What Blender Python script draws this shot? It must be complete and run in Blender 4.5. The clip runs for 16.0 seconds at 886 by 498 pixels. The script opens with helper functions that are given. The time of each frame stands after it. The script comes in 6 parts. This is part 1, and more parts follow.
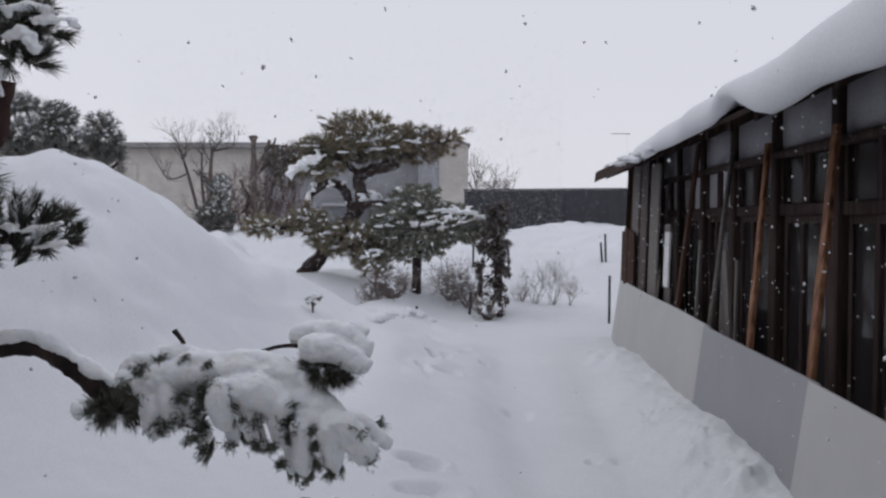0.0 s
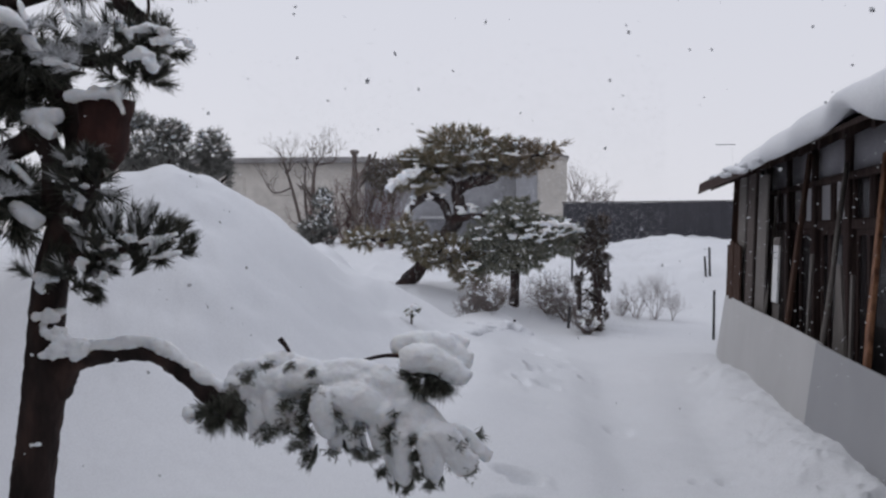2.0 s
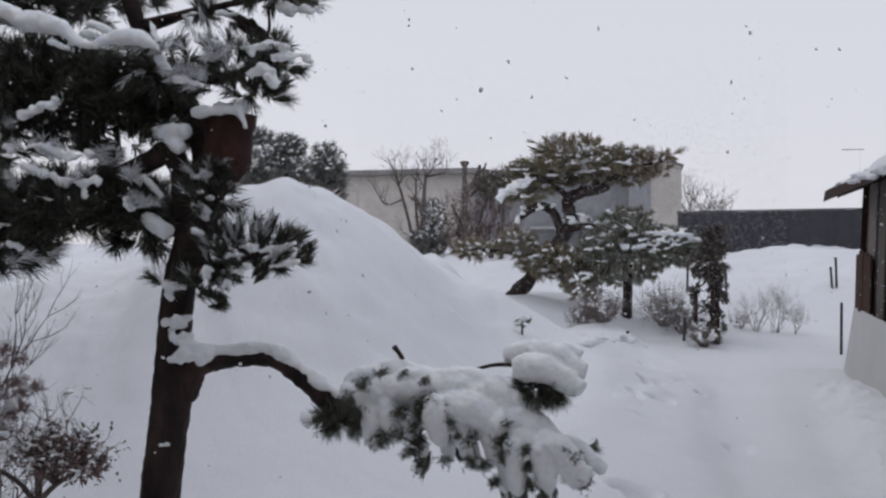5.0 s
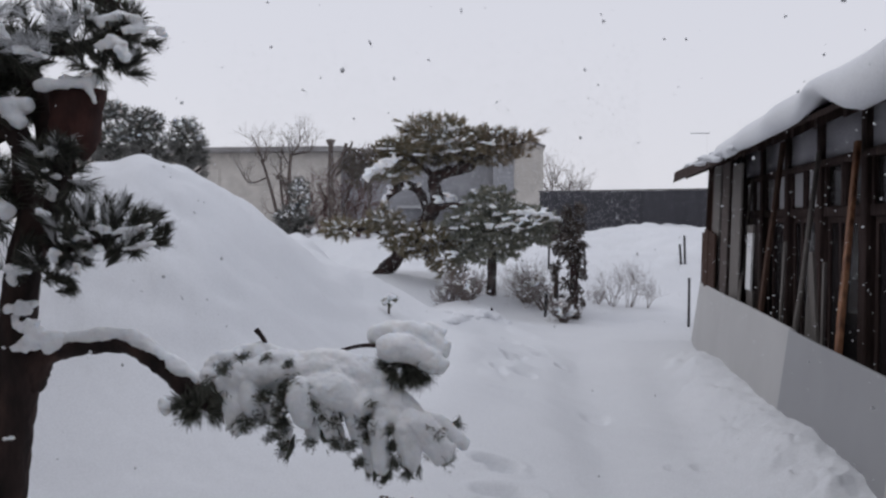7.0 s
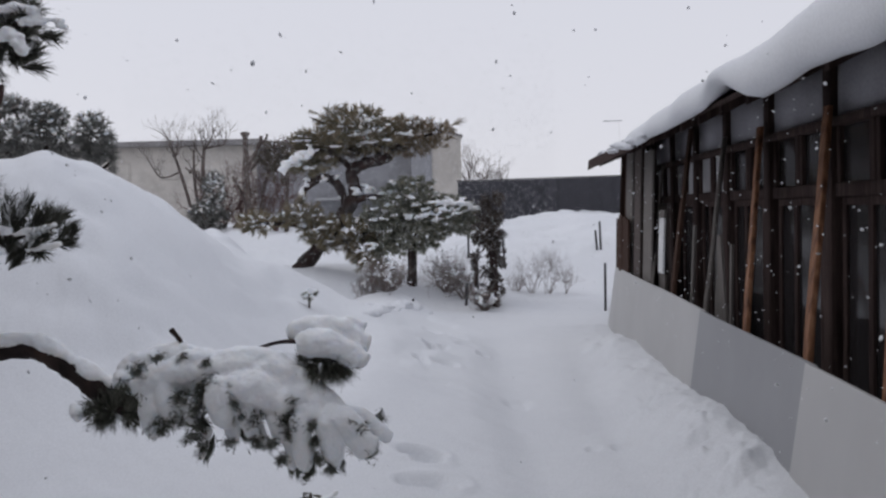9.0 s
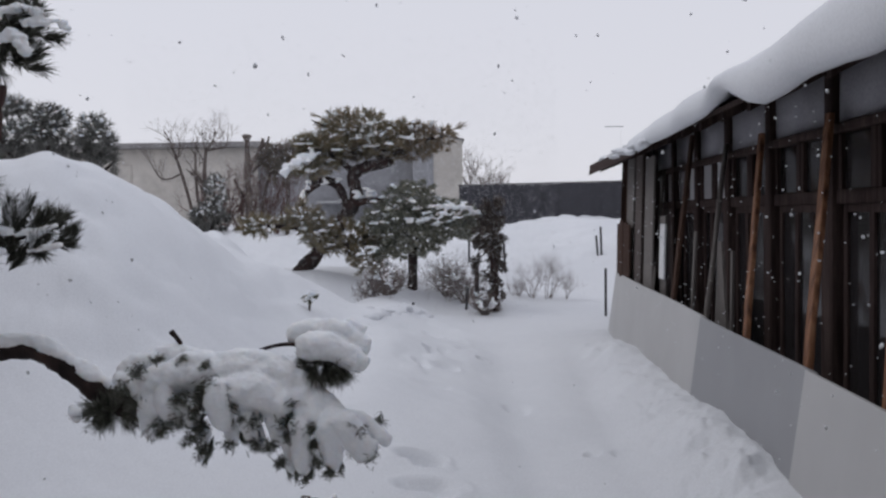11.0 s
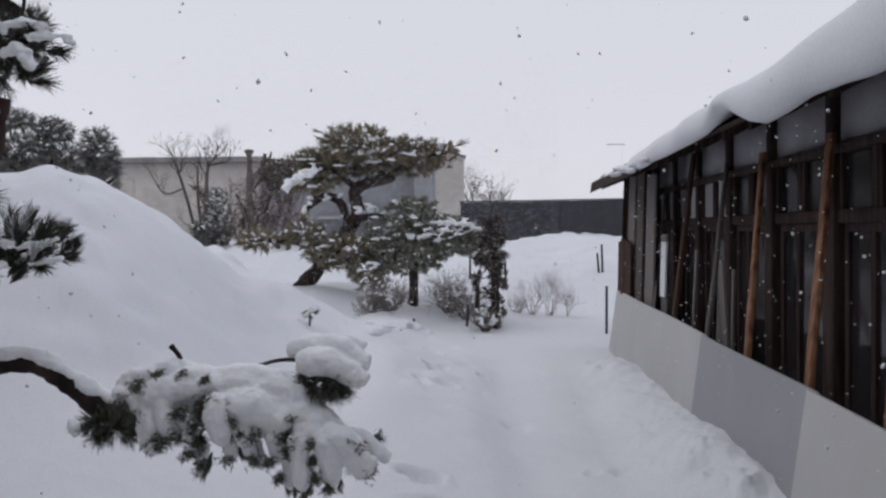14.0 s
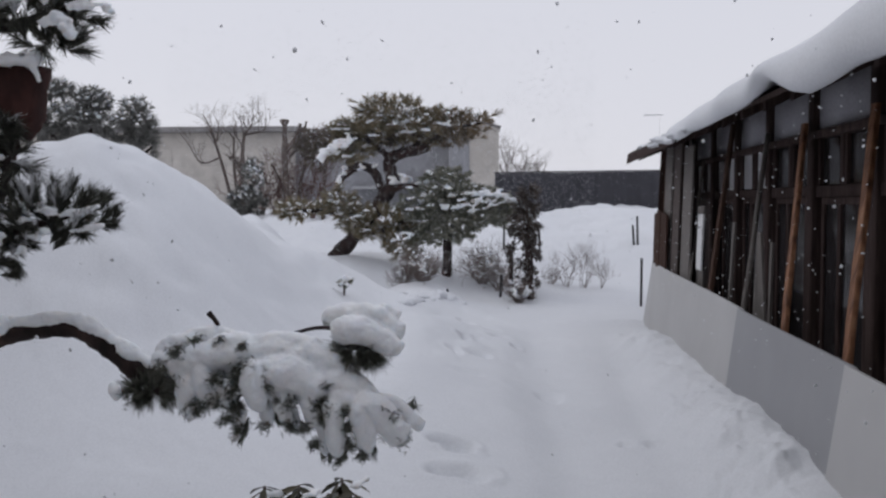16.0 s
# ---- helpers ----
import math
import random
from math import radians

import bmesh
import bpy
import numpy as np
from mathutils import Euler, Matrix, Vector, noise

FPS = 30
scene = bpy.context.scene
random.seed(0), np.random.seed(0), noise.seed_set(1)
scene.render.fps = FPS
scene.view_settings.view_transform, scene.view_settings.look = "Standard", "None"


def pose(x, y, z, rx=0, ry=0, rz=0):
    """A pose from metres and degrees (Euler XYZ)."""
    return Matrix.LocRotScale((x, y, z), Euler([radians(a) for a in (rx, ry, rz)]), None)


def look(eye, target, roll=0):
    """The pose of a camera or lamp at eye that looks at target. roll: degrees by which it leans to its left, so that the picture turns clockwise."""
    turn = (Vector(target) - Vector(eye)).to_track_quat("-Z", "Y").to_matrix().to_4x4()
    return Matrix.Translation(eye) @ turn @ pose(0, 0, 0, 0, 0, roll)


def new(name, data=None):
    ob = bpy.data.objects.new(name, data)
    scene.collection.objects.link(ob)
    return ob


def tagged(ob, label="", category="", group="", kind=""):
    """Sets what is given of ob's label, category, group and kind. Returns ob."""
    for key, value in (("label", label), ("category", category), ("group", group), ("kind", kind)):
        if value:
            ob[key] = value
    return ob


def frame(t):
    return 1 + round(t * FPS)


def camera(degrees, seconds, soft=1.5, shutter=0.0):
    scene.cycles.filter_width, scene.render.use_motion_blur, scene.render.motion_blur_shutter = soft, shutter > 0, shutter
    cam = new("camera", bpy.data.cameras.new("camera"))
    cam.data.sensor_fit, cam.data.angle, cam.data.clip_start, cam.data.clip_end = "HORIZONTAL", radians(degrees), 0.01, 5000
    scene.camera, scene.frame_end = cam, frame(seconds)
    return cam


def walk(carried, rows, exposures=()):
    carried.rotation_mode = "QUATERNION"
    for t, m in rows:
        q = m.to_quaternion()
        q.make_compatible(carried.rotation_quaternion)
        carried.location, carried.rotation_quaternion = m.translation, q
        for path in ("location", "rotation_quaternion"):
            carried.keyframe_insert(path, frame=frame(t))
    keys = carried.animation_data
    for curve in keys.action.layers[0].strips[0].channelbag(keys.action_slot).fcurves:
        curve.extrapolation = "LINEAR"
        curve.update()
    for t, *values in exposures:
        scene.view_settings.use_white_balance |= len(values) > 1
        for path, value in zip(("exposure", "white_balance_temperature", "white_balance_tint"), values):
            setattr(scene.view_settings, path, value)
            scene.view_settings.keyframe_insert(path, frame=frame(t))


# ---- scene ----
LENS = 54.9
cam = camera(LENS, 16.0, soft=2.45)
PATH = [
    (0.0, pose(-0.0000, 0, 1.3500, 88.00, -0.00, 0.00)),
    (0.5, pose(-0.0003, 0, 1.3498, 88.72, -0.04, 0.30)),
    (1.0, pose(-0.0016, 0, 1.3490, 89.59, -0.04, 1.46)),
    (1.5, pose(-0.0038, 0, 1.3476, 89.88, 0.30, 3.43)),
    (2.0, pose(-0.0072, 0, 1.3454, 88.88, -0.05, 6.55)),
    (2.5, pose(-0.0107, 0, 1.3432, 88.91, 0.09, 9.75)),
    (3.0, pose(-0.0150, 0, 1.3405, 89.24, 0.45, 13.63)),
    (3.2, pose(-0.0168, 0, 1.3393, 89.15, 0.30, 15.25)),
    (3.75, pose(-0.0189, 0, 1.3380, 89.30, 0.10, 17.20)),
    (4.4, pose(-0.0183, 0, 1.3384, 89.50, 0.00, 16.60)),
    (5.0, pose(-0.0153, 0, 1.3403, 89.60, 0.10, 13.90)),
    (5.5, pose(-0.0136, 0, 1.3413, 89.60, 0.26, 12.38)),
    (6.0, pose(-0.0126, 0, 1.3420, 89.46, 0.12, 11.49)),
    (6.5, pose(-0.0105, 0, 1.3433, 88.65, 0.11, 9.55)),
    (7.0, pose(-0.0055, 0, 1.3465, 88.15, 0.19, 5.01)),
    (7.5, pose(-0.0021, 0, 1.3487, 87.51, 0.46, 1.90)),
    (8.0, pose(0.0002, 0, 1.3501, 87.24, 1.14, -0.21)),
    (8.5, pose(0.0005, 0, 1.3503, 87.32, 1.39, -0.50)),
    (9.0, pose(0.0004, 0, 1.3503, 87.44, 1.48, -0.39)),
    (11.5, pose(0.0003, 0, 1.3502, 87.94, 0.87, -0.24)),
    (12.0, pose(0.0002, 0, 1.3502, 88.57, 0.72, -0.22)),
    (12.5, pose(0.0007, 0, 1.3504, 89.03, 0.49, -0.62)),
    (13.0, pose(0.0008, 0, 1.3505, 88.92, 0.39, -0.74)),
    (13.5, pose(0.0005, 0, 1.3503, 88.87, 0.45, -0.48)),
    (14.0, pose(0.0003, 0, 1.3502, 88.81, 0.58, -0.24)),
    (14.5, pose(-0.0001, 0, 1.3499, 88.35, 0.65, 0.07)),
    (15.0, pose(-0.0004, 0, 1.3497, 87.73, 0.58, 0.37)),
    (15.5, pose(-0.0009, 0, 1.3494, 87.32, 0.52, 0.83)),
    (16.0, pose(-0.0022, 0, 1.3486, 86.86, 0.20, 2.04)),
]
walk(cam, PATH)

SKY_STRENGTH = 1.0
world = bpy.data.worlds.new("overcast_sky")
scene.world = world
world.use_nodes = True
wn = world.node_tree.nodes
wl = world.node_tree.links
sky = wn.new("ShaderNodeTexSky")
sky.sky_type, sky.sun_disc = "NISHITA", False
sky.sun_elevation, sky.sun_rotation = radians(32), radians(-60)
dim = wn.new("ShaderNodeVectorMath")
dim.operation = "SCALE"
dim.inputs["Scale"].default_value = 0.06
wl.new(sky.outputs[0], dim.inputs[0])
tc = wn.new("ShaderNodeTexCoord")
sep = wn.new("ShaderNodeSeparateXYZ")
wl.new(tc.outputs["Generated"], sep.inputs[0])
ramp = wn.new("ShaderNodeValToRGB")
ramp.color_ramp.elements[0].position, ramp.color_ramp.elements[0].color = 0.0, (0.735, 0.735, 0.80, 1)
ramp.color_ramp.elements[1].position, ramp.color_ramp.elements[1].color = 0.6, (0.66, 0.68, 0.77, 1)
wl.new(sep.outputs[2], ramp.inputs[0])
veil = wn.new("ShaderNodeMix")
veil.data_type = "RGBA"
veil.inputs["Factor"].default_value = 0.94
wl.new(dim.outputs[0], veil.inputs["A"])
wl.new(ramp.outputs[0], veil.inputs["B"])
wl.new(veil.outputs["Result"], wn["Background"].inputs["Color"])
wn["Background"].inputs["Strength"].default_value = SKY_STRENGTH

sun = new("sun", bpy.data.lights.new("sun", "SUN"))
sun.data.energy, sun.data.angle, sun.data.color = 0.4, radians(40), (1.0, 0.97, 0.94)
sun.matrix_world = look((-20, 12, 26), (0, 8, 0))

# ------------------------------------------------------------------ materials


def material(name, colors, rough=0.7, scale=8.0, fine=60.0, bump=0.2, bump_scale=40.0, stretch=(1, 1, 1), island=0.0,
             metal=0.0, specular=0.3, random_object=0.0, dist=0.02, grain_range=(0.86, 1.1)):
    """A two-scale noise material: colours blend by a broad noise, a fine grain modulates them, and a bump follows the grain."""
    m = bpy.data.materials.new(name)
    m.use_nodes = True
    n, l = m.node_tree.nodes, m.node_tree.links
    b = n["Principled BSDF"]
    b.inputs["Roughness"].default_value = rough
    b.inputs["Metallic"].default_value = metal
    b.inputs["Specular IOR Level"].default_value = specular
    co = n.new("ShaderNodeTexCoord")
    mp = n.new("ShaderNodeMapping")
    mp.inputs["Scale"].default_value = stretch
    l.new(co.outputs["Object"], mp.inputs[0])
    broad = n.new("ShaderNodeTexNoise")
    broad.inputs["Scale"].default_value, broad.inputs["Detail"].default_value = scale, 4
    l.new(mp.outputs[0], broad.inputs["Vector"])
    value = broad.outputs["Fac"]
    if island or random_object:
        src = n.new("ShaderNodeNewGeometry" if island else "ShaderNodeObjectInfo")
        mix = n.new("ShaderNodeMix")
        mix.inputs["Factor"].default_value = island or random_object
        l.new(value, mix.inputs["A"])
        l.new(src.outputs["Random Per Island" if island else "Random"], mix.inputs["B"])
        value = mix.outputs["Result"]
    cr = n.new("ShaderNodeValToRGB")
    e = cr.color_ramp.elements
    e[0].position, e[1].position = (0.3, 0.7) if not (island or random_object) else (0.15, 0.85)
    e[0].color, e[1].color = (*colors[0], 1), (*colors[-1], 1)
    if len(colors) == 3:
        k = e.new(0.5)
        k.color = (*colors[1], 1)
    l.new(value, cr.inputs[0])
    grain = n.new("ShaderNodeTexNoise")
    grain.inputs["Scale"].default_value, grain.inputs["Detail"].default_value = fine, 3
    l.new(mp.outputs[0], grain.inputs["Vector"])
    mr = n.new("ShaderNodeMapRange")
    mr.inputs["From Min"].default_value, mr.inputs["From Max"].default_value = 0.3, 0.7
    mr.inputs["To Min"].default_value, mr.inputs["To Max"].default_value = grain_range
    l.new(grain.outputs["Fac"], mr.inputs[0])
    mul = n.new("ShaderNodeVectorMath")
    mul.operation = "SCALE"
    l.new(cr.outputs[0], mul.inputs[0])
    l.new(mr.outputs[0], mul.inputs["Scale"])
    l.new(mul.outputs[0], b.inputs["Base Color"])
    if bump:
        bn = n.new("ShaderNodeTexNoise")
        bn.inputs["Scale"].default_value, bn.inputs["Detail"].default_value = bump_scale, 5
        l.new(mp.outputs[0], bn.inputs["Vector"])
        bp = n.new("ShaderNodeBump")
        bp.inputs["Strength"].default_value, bp.inputs["Distance"].default_value = bump, dist
        l.new(bn.outputs["Fac"], bp.inputs["Height"])
        l.new(bp.outputs[0], b.inputs["Normal"])
    return m


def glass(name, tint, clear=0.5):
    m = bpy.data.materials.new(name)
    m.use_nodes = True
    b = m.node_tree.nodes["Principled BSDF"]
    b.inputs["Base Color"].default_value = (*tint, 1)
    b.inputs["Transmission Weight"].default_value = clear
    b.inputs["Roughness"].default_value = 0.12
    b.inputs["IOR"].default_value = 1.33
    return m


SNOW = material("snow", [(0.735, 0.748, 0.775), (0.785, 0.797, 0.82)], 0.75, 0.7, 90, 0.06, 22, specular=0.15, dist=0.012, grain_range=(0.93, 1.04))
PAD_SNOW = material("loose_snow", [(0.89, 0.905, 0.925), (0.93, 0.94, 0.955)], 0.8, 9, 160, 0.12, 120, specular=0.12, dist=0.006, grain_range=(0.95, 1.02))
_b = PAD_SNOW.node_tree.nodes["Principled BSDF"]
_b.inputs["Subsurface Weight"].default_value, _b.inputs["Subsurface Scale"].default_value = 0.5, 0.01
_b.inputs["Subsurface Radius"].default_value = (0.9, 1.0, 1.1)
BARK = material("pine_bark", [(0.013, 0.009, 0.0085), (0.032, 0.021, 0.019), (0.064, 0.038, 0.032)], 0.9, 14, 70, 0.9, 38, (1, 1, 0.35), dist=0.012)
RED_BARK = material("red_pine_bark", [(0.028, 0.012, 0.011), (0.06, 0.024, 0.02), (0.095, 0.04, 0.033)], 0.85, 12, 60, 0.8, 40, (1, 1, 0.5), dist=0.008)
NEEDLES = material("pine_needles", [(0.028, 0.029, 0.025), (0.058, 0.059, 0.047), (0.14, 0.138, 0.11)], 0.6, 5, 50, 0, island=0.6)
BOUGH_NEEDLES = material("dark_green_needles", [(0.03, 0.032, 0.026), (0.066, 0.07, 0.053), (0.17, 0.17, 0.14)], 0.6, 5, 50, 0, island=0.6)
DUSTED_NEEDLES = material("powdered_needles", [(0.3, 0.305, 0.31), (0.6, 0.61, 0.62), (0.85, 0.86, 0.88)], 0.8, 5, 50, 0, island=0.6)
OLD_NEEDLES = material("yellowing_needles", [(0.095, 0.095, 0.065), (0.22, 0.19, 0.12), (0.37, 0.28, 0.19)], 0.65, 1.6, 30, 0, island=0.55)
EVERGREEN = material("frosted_evergreen", [(0.05, 0.06, 0.048), (0.11, 0.12, 0.095), (0.2, 0.205, 0.17)], 0.6, 2, 30, 0, island=0.6)
GREYED_NEEDLES = material("greyed_needles", [(0.07, 0.07, 0.064), (0.15, 0.15, 0.138), (0.3, 0.295, 0.28)], 0.6, 2, 30, 0, island=0.6)
RUSTY_NEEDLES = material("rusty_needles", [(0.09, 0.078, 0.056), (0.21, 0.165, 0.11), (0.36, 0.265, 0.18)], 0.65, 1.6, 30, 0, island=0.55)
DULL_NEEDLES = material("dull_green_leaves", [(0.1, 0.112, 0.088), (0.225, 0.23, 0.18), (0.38, 0.355, 0.285)], 0.6, 2, 30, 0, island=0.6)
# ivy leaves, and the painted shade beneath the garden pine's tiers
BROWN_LEAVES_AND_SHADE = material("withered_leaves_and_tier_shade", [(0.034, 0.027, 0.025), (0.075, 0.06, 0.053), (0.14, 0.115, 0.098)], 0.8, 4, 30, 0, island=0.6)
SHRUB_LEAVES = material("dull_brown_leaves", [(0.06, 0.048, 0.042), (0.15, 0.125, 0.1), (0.27, 0.24, 0.2)], 0.8, 4, 30, 0, island=0.6)
PALE_RED_TWIG = material("powdered_red_twigs", [(0.14, 0.085, 0.083), (0.26, 0.18, 0.175), (0.42, 0.34, 0.34)], 0.9, 6, 50, 0, island=0.6)
LEAF = material("leathery_leaves", [(0.025, 0.024, 0.015), (0.058, 0.052, 0.03), (0.1, 0.085, 0.05)], 0.4, 4, 30, 0, island=0.6)
TWIG = material("bare_twigs", [(0.07, 0.055, 0.05), (0.16, 0.13, 0.115)], 0.9, 6, 50, 0.3, 60)
PALE_TWIG = material("powdered_twigs", [(0.125, 0.098, 0.088), (0.26, 0.215, 0.197)], 0.9, 6, 50, 0.3, 60)
RED_TWIG = material("reddish_twigs", [(0.09, 0.055, 0.052), (0.2, 0.13, 0.12)], 0.9, 6, 50, 0.3, 60)
DARK_WOOD = material("dark_stained_wood", [(0.038, 0.026, 0.025), (0.06, 0.042, 0.039), (0.088, 0.063, 0.057)], 0.9, 6, 50, 0.4, 30, (6, 6, 0.6), specular=0.08)
BROWN_WOOD = material("brown_wood", [(0.1, 0.042, 0.022), (0.22, 0.1, 0.052), (0.33, 0.165, 0.09)], 0.65, 5, 60, 0.4, 30, (6, 6, 0.5))
GREY_WOOD = material("weathered_grey_wood", [(0.1, 0.088, 0.08), (0.16, 0.145, 0.135), (0.22, 0.2, 0.185)], 0.85, 6, 60, 0.5, 30, (7, 7, 0.5), random_object=0.3)
OLD_GREY_WOOD = material("brownish_grey_wood", [(0.06, 0.047, 0.043), (0.1, 0.08, 0.074), (0.14, 0.118, 0.11)], 0.85, 6, 60, 0.5, 30, (7, 7, 0.5), random_object=0.3)
OLD_WOOD = material("old_brown_boards", [(0.045, 0.027, 0.022), (0.09, 0.054, 0.041)], 0.9, 6, 60, 0.5, 30, (7, 7, 0.5), random_object=0.3, specular=0.1)
FENCE = material("tarred_boards", [(0.041, 0.041, 0.048), (0.064, 0.063, 0.073)], 0.75, 3, 40, 0.4, 25, (5, 5, 0.4), random_object=0.4)
PLASTER = material("grey_plaster", [(0.25, 0.244, 0.264), (0.35, 0.343, 0.366)], 0.9, 3, 60, 0.25, 50)
PANEL_LIGHT = material("off_white_sheet", [(0.45, 0.445, 0.44), (0.5, 0.495, 0.49)], 0.6, 1.2, 3, 0.02, 12, grain_range=(0.97, 1.02))
PANEL_GREY = material("grey_sheet", [(0.31, 0.312, 0.322), (0.345, 0.347, 0.357)], 0.6, 1.2, 3, 0.02, 12, grain_range=(0.97, 1.02))
WHITE_PAINT = material("white_board", [(0.6, 0.6, 0.6), (0.72, 0.72, 0.72)], 0.7, 4, 40, 0.1, 30)
BEIGE = material("beige_render", [(0.49, 0.458, 0.42), (0.55, 0.517, 0.475)], 0.9, 0.4, 3, 0.05, 6)
# blue-grey carries the painted shade under the far house's eave
SHADED_WALL = material("eave_shaded_wall", [(0.27, 0.272, 0.288), (0.31, 0.312, 0.328)], 0.75, 0.4, 3, 0.05, 6)
CANOPY = material("pale_canopy", [(0.3, 0.3, 0.31), (0.42, 0.42, 0.43)], 0.8, 2, 20, 0.1, 10)
FASCIA = material("grey_fascia", [(0.2, 0.19, 0.19), (0.27, 0.26, 0.255)], 0.7, 2, 20, 0.1, 10)
STAKE_PAINT = material("dark_stake", [(0.03, 0.03, 0.034), (0.065, 0.06, 0.06)], 0.7, 6, 50, 0.2, 30, random_object=0.3)
# dark tint, half of it clear
GLASS = glass("half_clear_glass", (0.055, 0.05, 0.053))
# bright base colour stands in for snow reflected in the far transom panes
PALE_GLASS = glass("painted_reflection_glass", (0.6, 0.59, 0.61), 0.05)
METAL = material("dull_metal", [(0.25, 0.25, 0.27), (0.35, 0.35, 0.37)], 0.45, 6, 40, 0.1, 30, metal=0.8)

# ------------------------------------------------------------------ building helpers


def thing(name, label, category, m=None, group="", kind=""):
    ob = new(name)
    ob.matrix_world = m if m is not None else Matrix()
    return tagged(ob, label, category, group, kind)


def mesh_from(name, verts, faces, mat, smooth=False):
    me = bpy.data.meshes.new(name)
    me.from_pydata([tuple(v) for v in verts], [], [tuple(f) for f in faces])
    me.materials.append(mat)
    if smooth:
        me.polygons.foreach_set("use_smooth", [True] * len(me.polygons))
    me.update()
    return me


def part(name, data, mat, parent, label="", smooth=True):
    """One mesh object under a thing or a part; data is a bmesh or a mesh. World coordinates if the parent stands at the origin."""
    if isinstance(data, bmesh.types.BMesh):
        me = bpy.data.meshes.new(name)
        data.to_mesh(me)
        data.free()
        me.materials.append(mat)
        if smooth:
            me.polygons.foreach_set("use_smooth", [True] * len(me.polygons))
    else:
        me = data
    ob = new(name, me)
    ob.parent = parent
    if parent is not None:
        ob.matrix_parent_inverse = Matrix.Identity(4)
    return tagged(ob, label)


def box(bm, x0, x1, y0, y1, z0, z1, m=None, bevel=0.0):
    r = bmesh.ops.create_cube(bm, size=1)
    vs = r["verts"]
    for v in vs:
        v.co = Vector(((x0 + x1) / 2 + v.co.x * (x1 - x0), (y0 + y1) / 2 + v.co.y * (y1 - y0), (z0 + z1) / 2 + v.co.z * (z1 - z0)))
    if bevel:
        es = {e for v in vs for e in v.link_edges}
        out = bmesh.ops.bevel(bm, geom=list(es), offset=bevel, segments=1, affect="EDGES")
        vs = list({v for f in out["faces"] for v in f.verts} | {v for v in vs if v.is_valid})
    if m is not None:
        for v in vs:
            v.co = m @ v.co
    return vs


def slab(x0, x1, y0, y1, z0, z1, m=None, bevel=0.004):
    bm = bmesh.new()
    box(bm, x0, x1, y0, y1, z0, z1, m, bevel)
    return bm


def smooth_path(points, steps=5):
    """Catmull-Rom through (x, y, z, r) points."""
    p = [np.array(q, float) for q in points]
    p = [2 * p[0] - p[1]] + p + [2 * p[-1] - p[-2]]
    out = []
    for i in range(1, len(p) - 2):
        for k in range(steps):
            t = k / steps
            out.append(0.5 * (2 * p[i] + (p[i + 1] - p[i - 1]) * t + (2 * p[i - 1] - 5 * p[i] + 4 * p[i + 1] - p[i + 2]) * t * t
                              + (3 * p[i] - p[i - 1] - 3 * p[i + 1] + p[i + 2]) * t ** 3))
    out.append(p[-2])
    return out


def tube_data(paths, seg=8, rough=0.0, seed=0, steps=5):
    """Verts and faces of tapered, slightly knobbly limbs through (x, y, z, r) points."""
    rng = random.Random(seed)
    verts, faces = [], []
    for pts in paths:
        q = smooth_path(pts, steps) if len(pts) > 2 else [np.array(a, float) for a in pts]
        start = len(verts)
        side = Vector((1, 0.3, 0.2)).normalized()
        for i, c in enumerate(q):
            d = Vector(q[min(i + 1, len(q) - 1)][:3] - q[max(i - 1, 0)][:3])
            d = d.normalized() if d.length > 1e-9 else Vector((0, 0, 1))
            side = (side - d * side.dot(d))
            side = side.normalized() if side.length > 1e-6 else d.orthogonal().normalized()
            up = d.cross(side)
            for k in range(seg):
                a = 2 * math.pi * k / seg
                r = max(c[3], 0.0004) * (1 + rough * (rng.random() - 0.5) * 2)
                verts.append(Vector(c[:3]) + (side * math.cos(a) + up * math.sin(a)) * r)
        for i in range(len(q) - 1):
            for k in range(seg):
                a, b = start + i * seg + k, start + i * seg + (k + 1) % seg
                faces.append((a, b, b + seg, a + seg))
        faces.append(tuple(start + k for k in range(seg))[::-1])
        last = start + (len(q) - 1) * seg
        faces.append(tuple(last + k for k in range(seg)))
    return verts, faces


def limbs(name, paths, mat, parent, seg=8, rough=0.1, seed=0, label="", steps=5):
    return part(name, mesh_from(name, *tube_data(paths, seg, rough, seed, steps), mat, True), mat, parent, label)


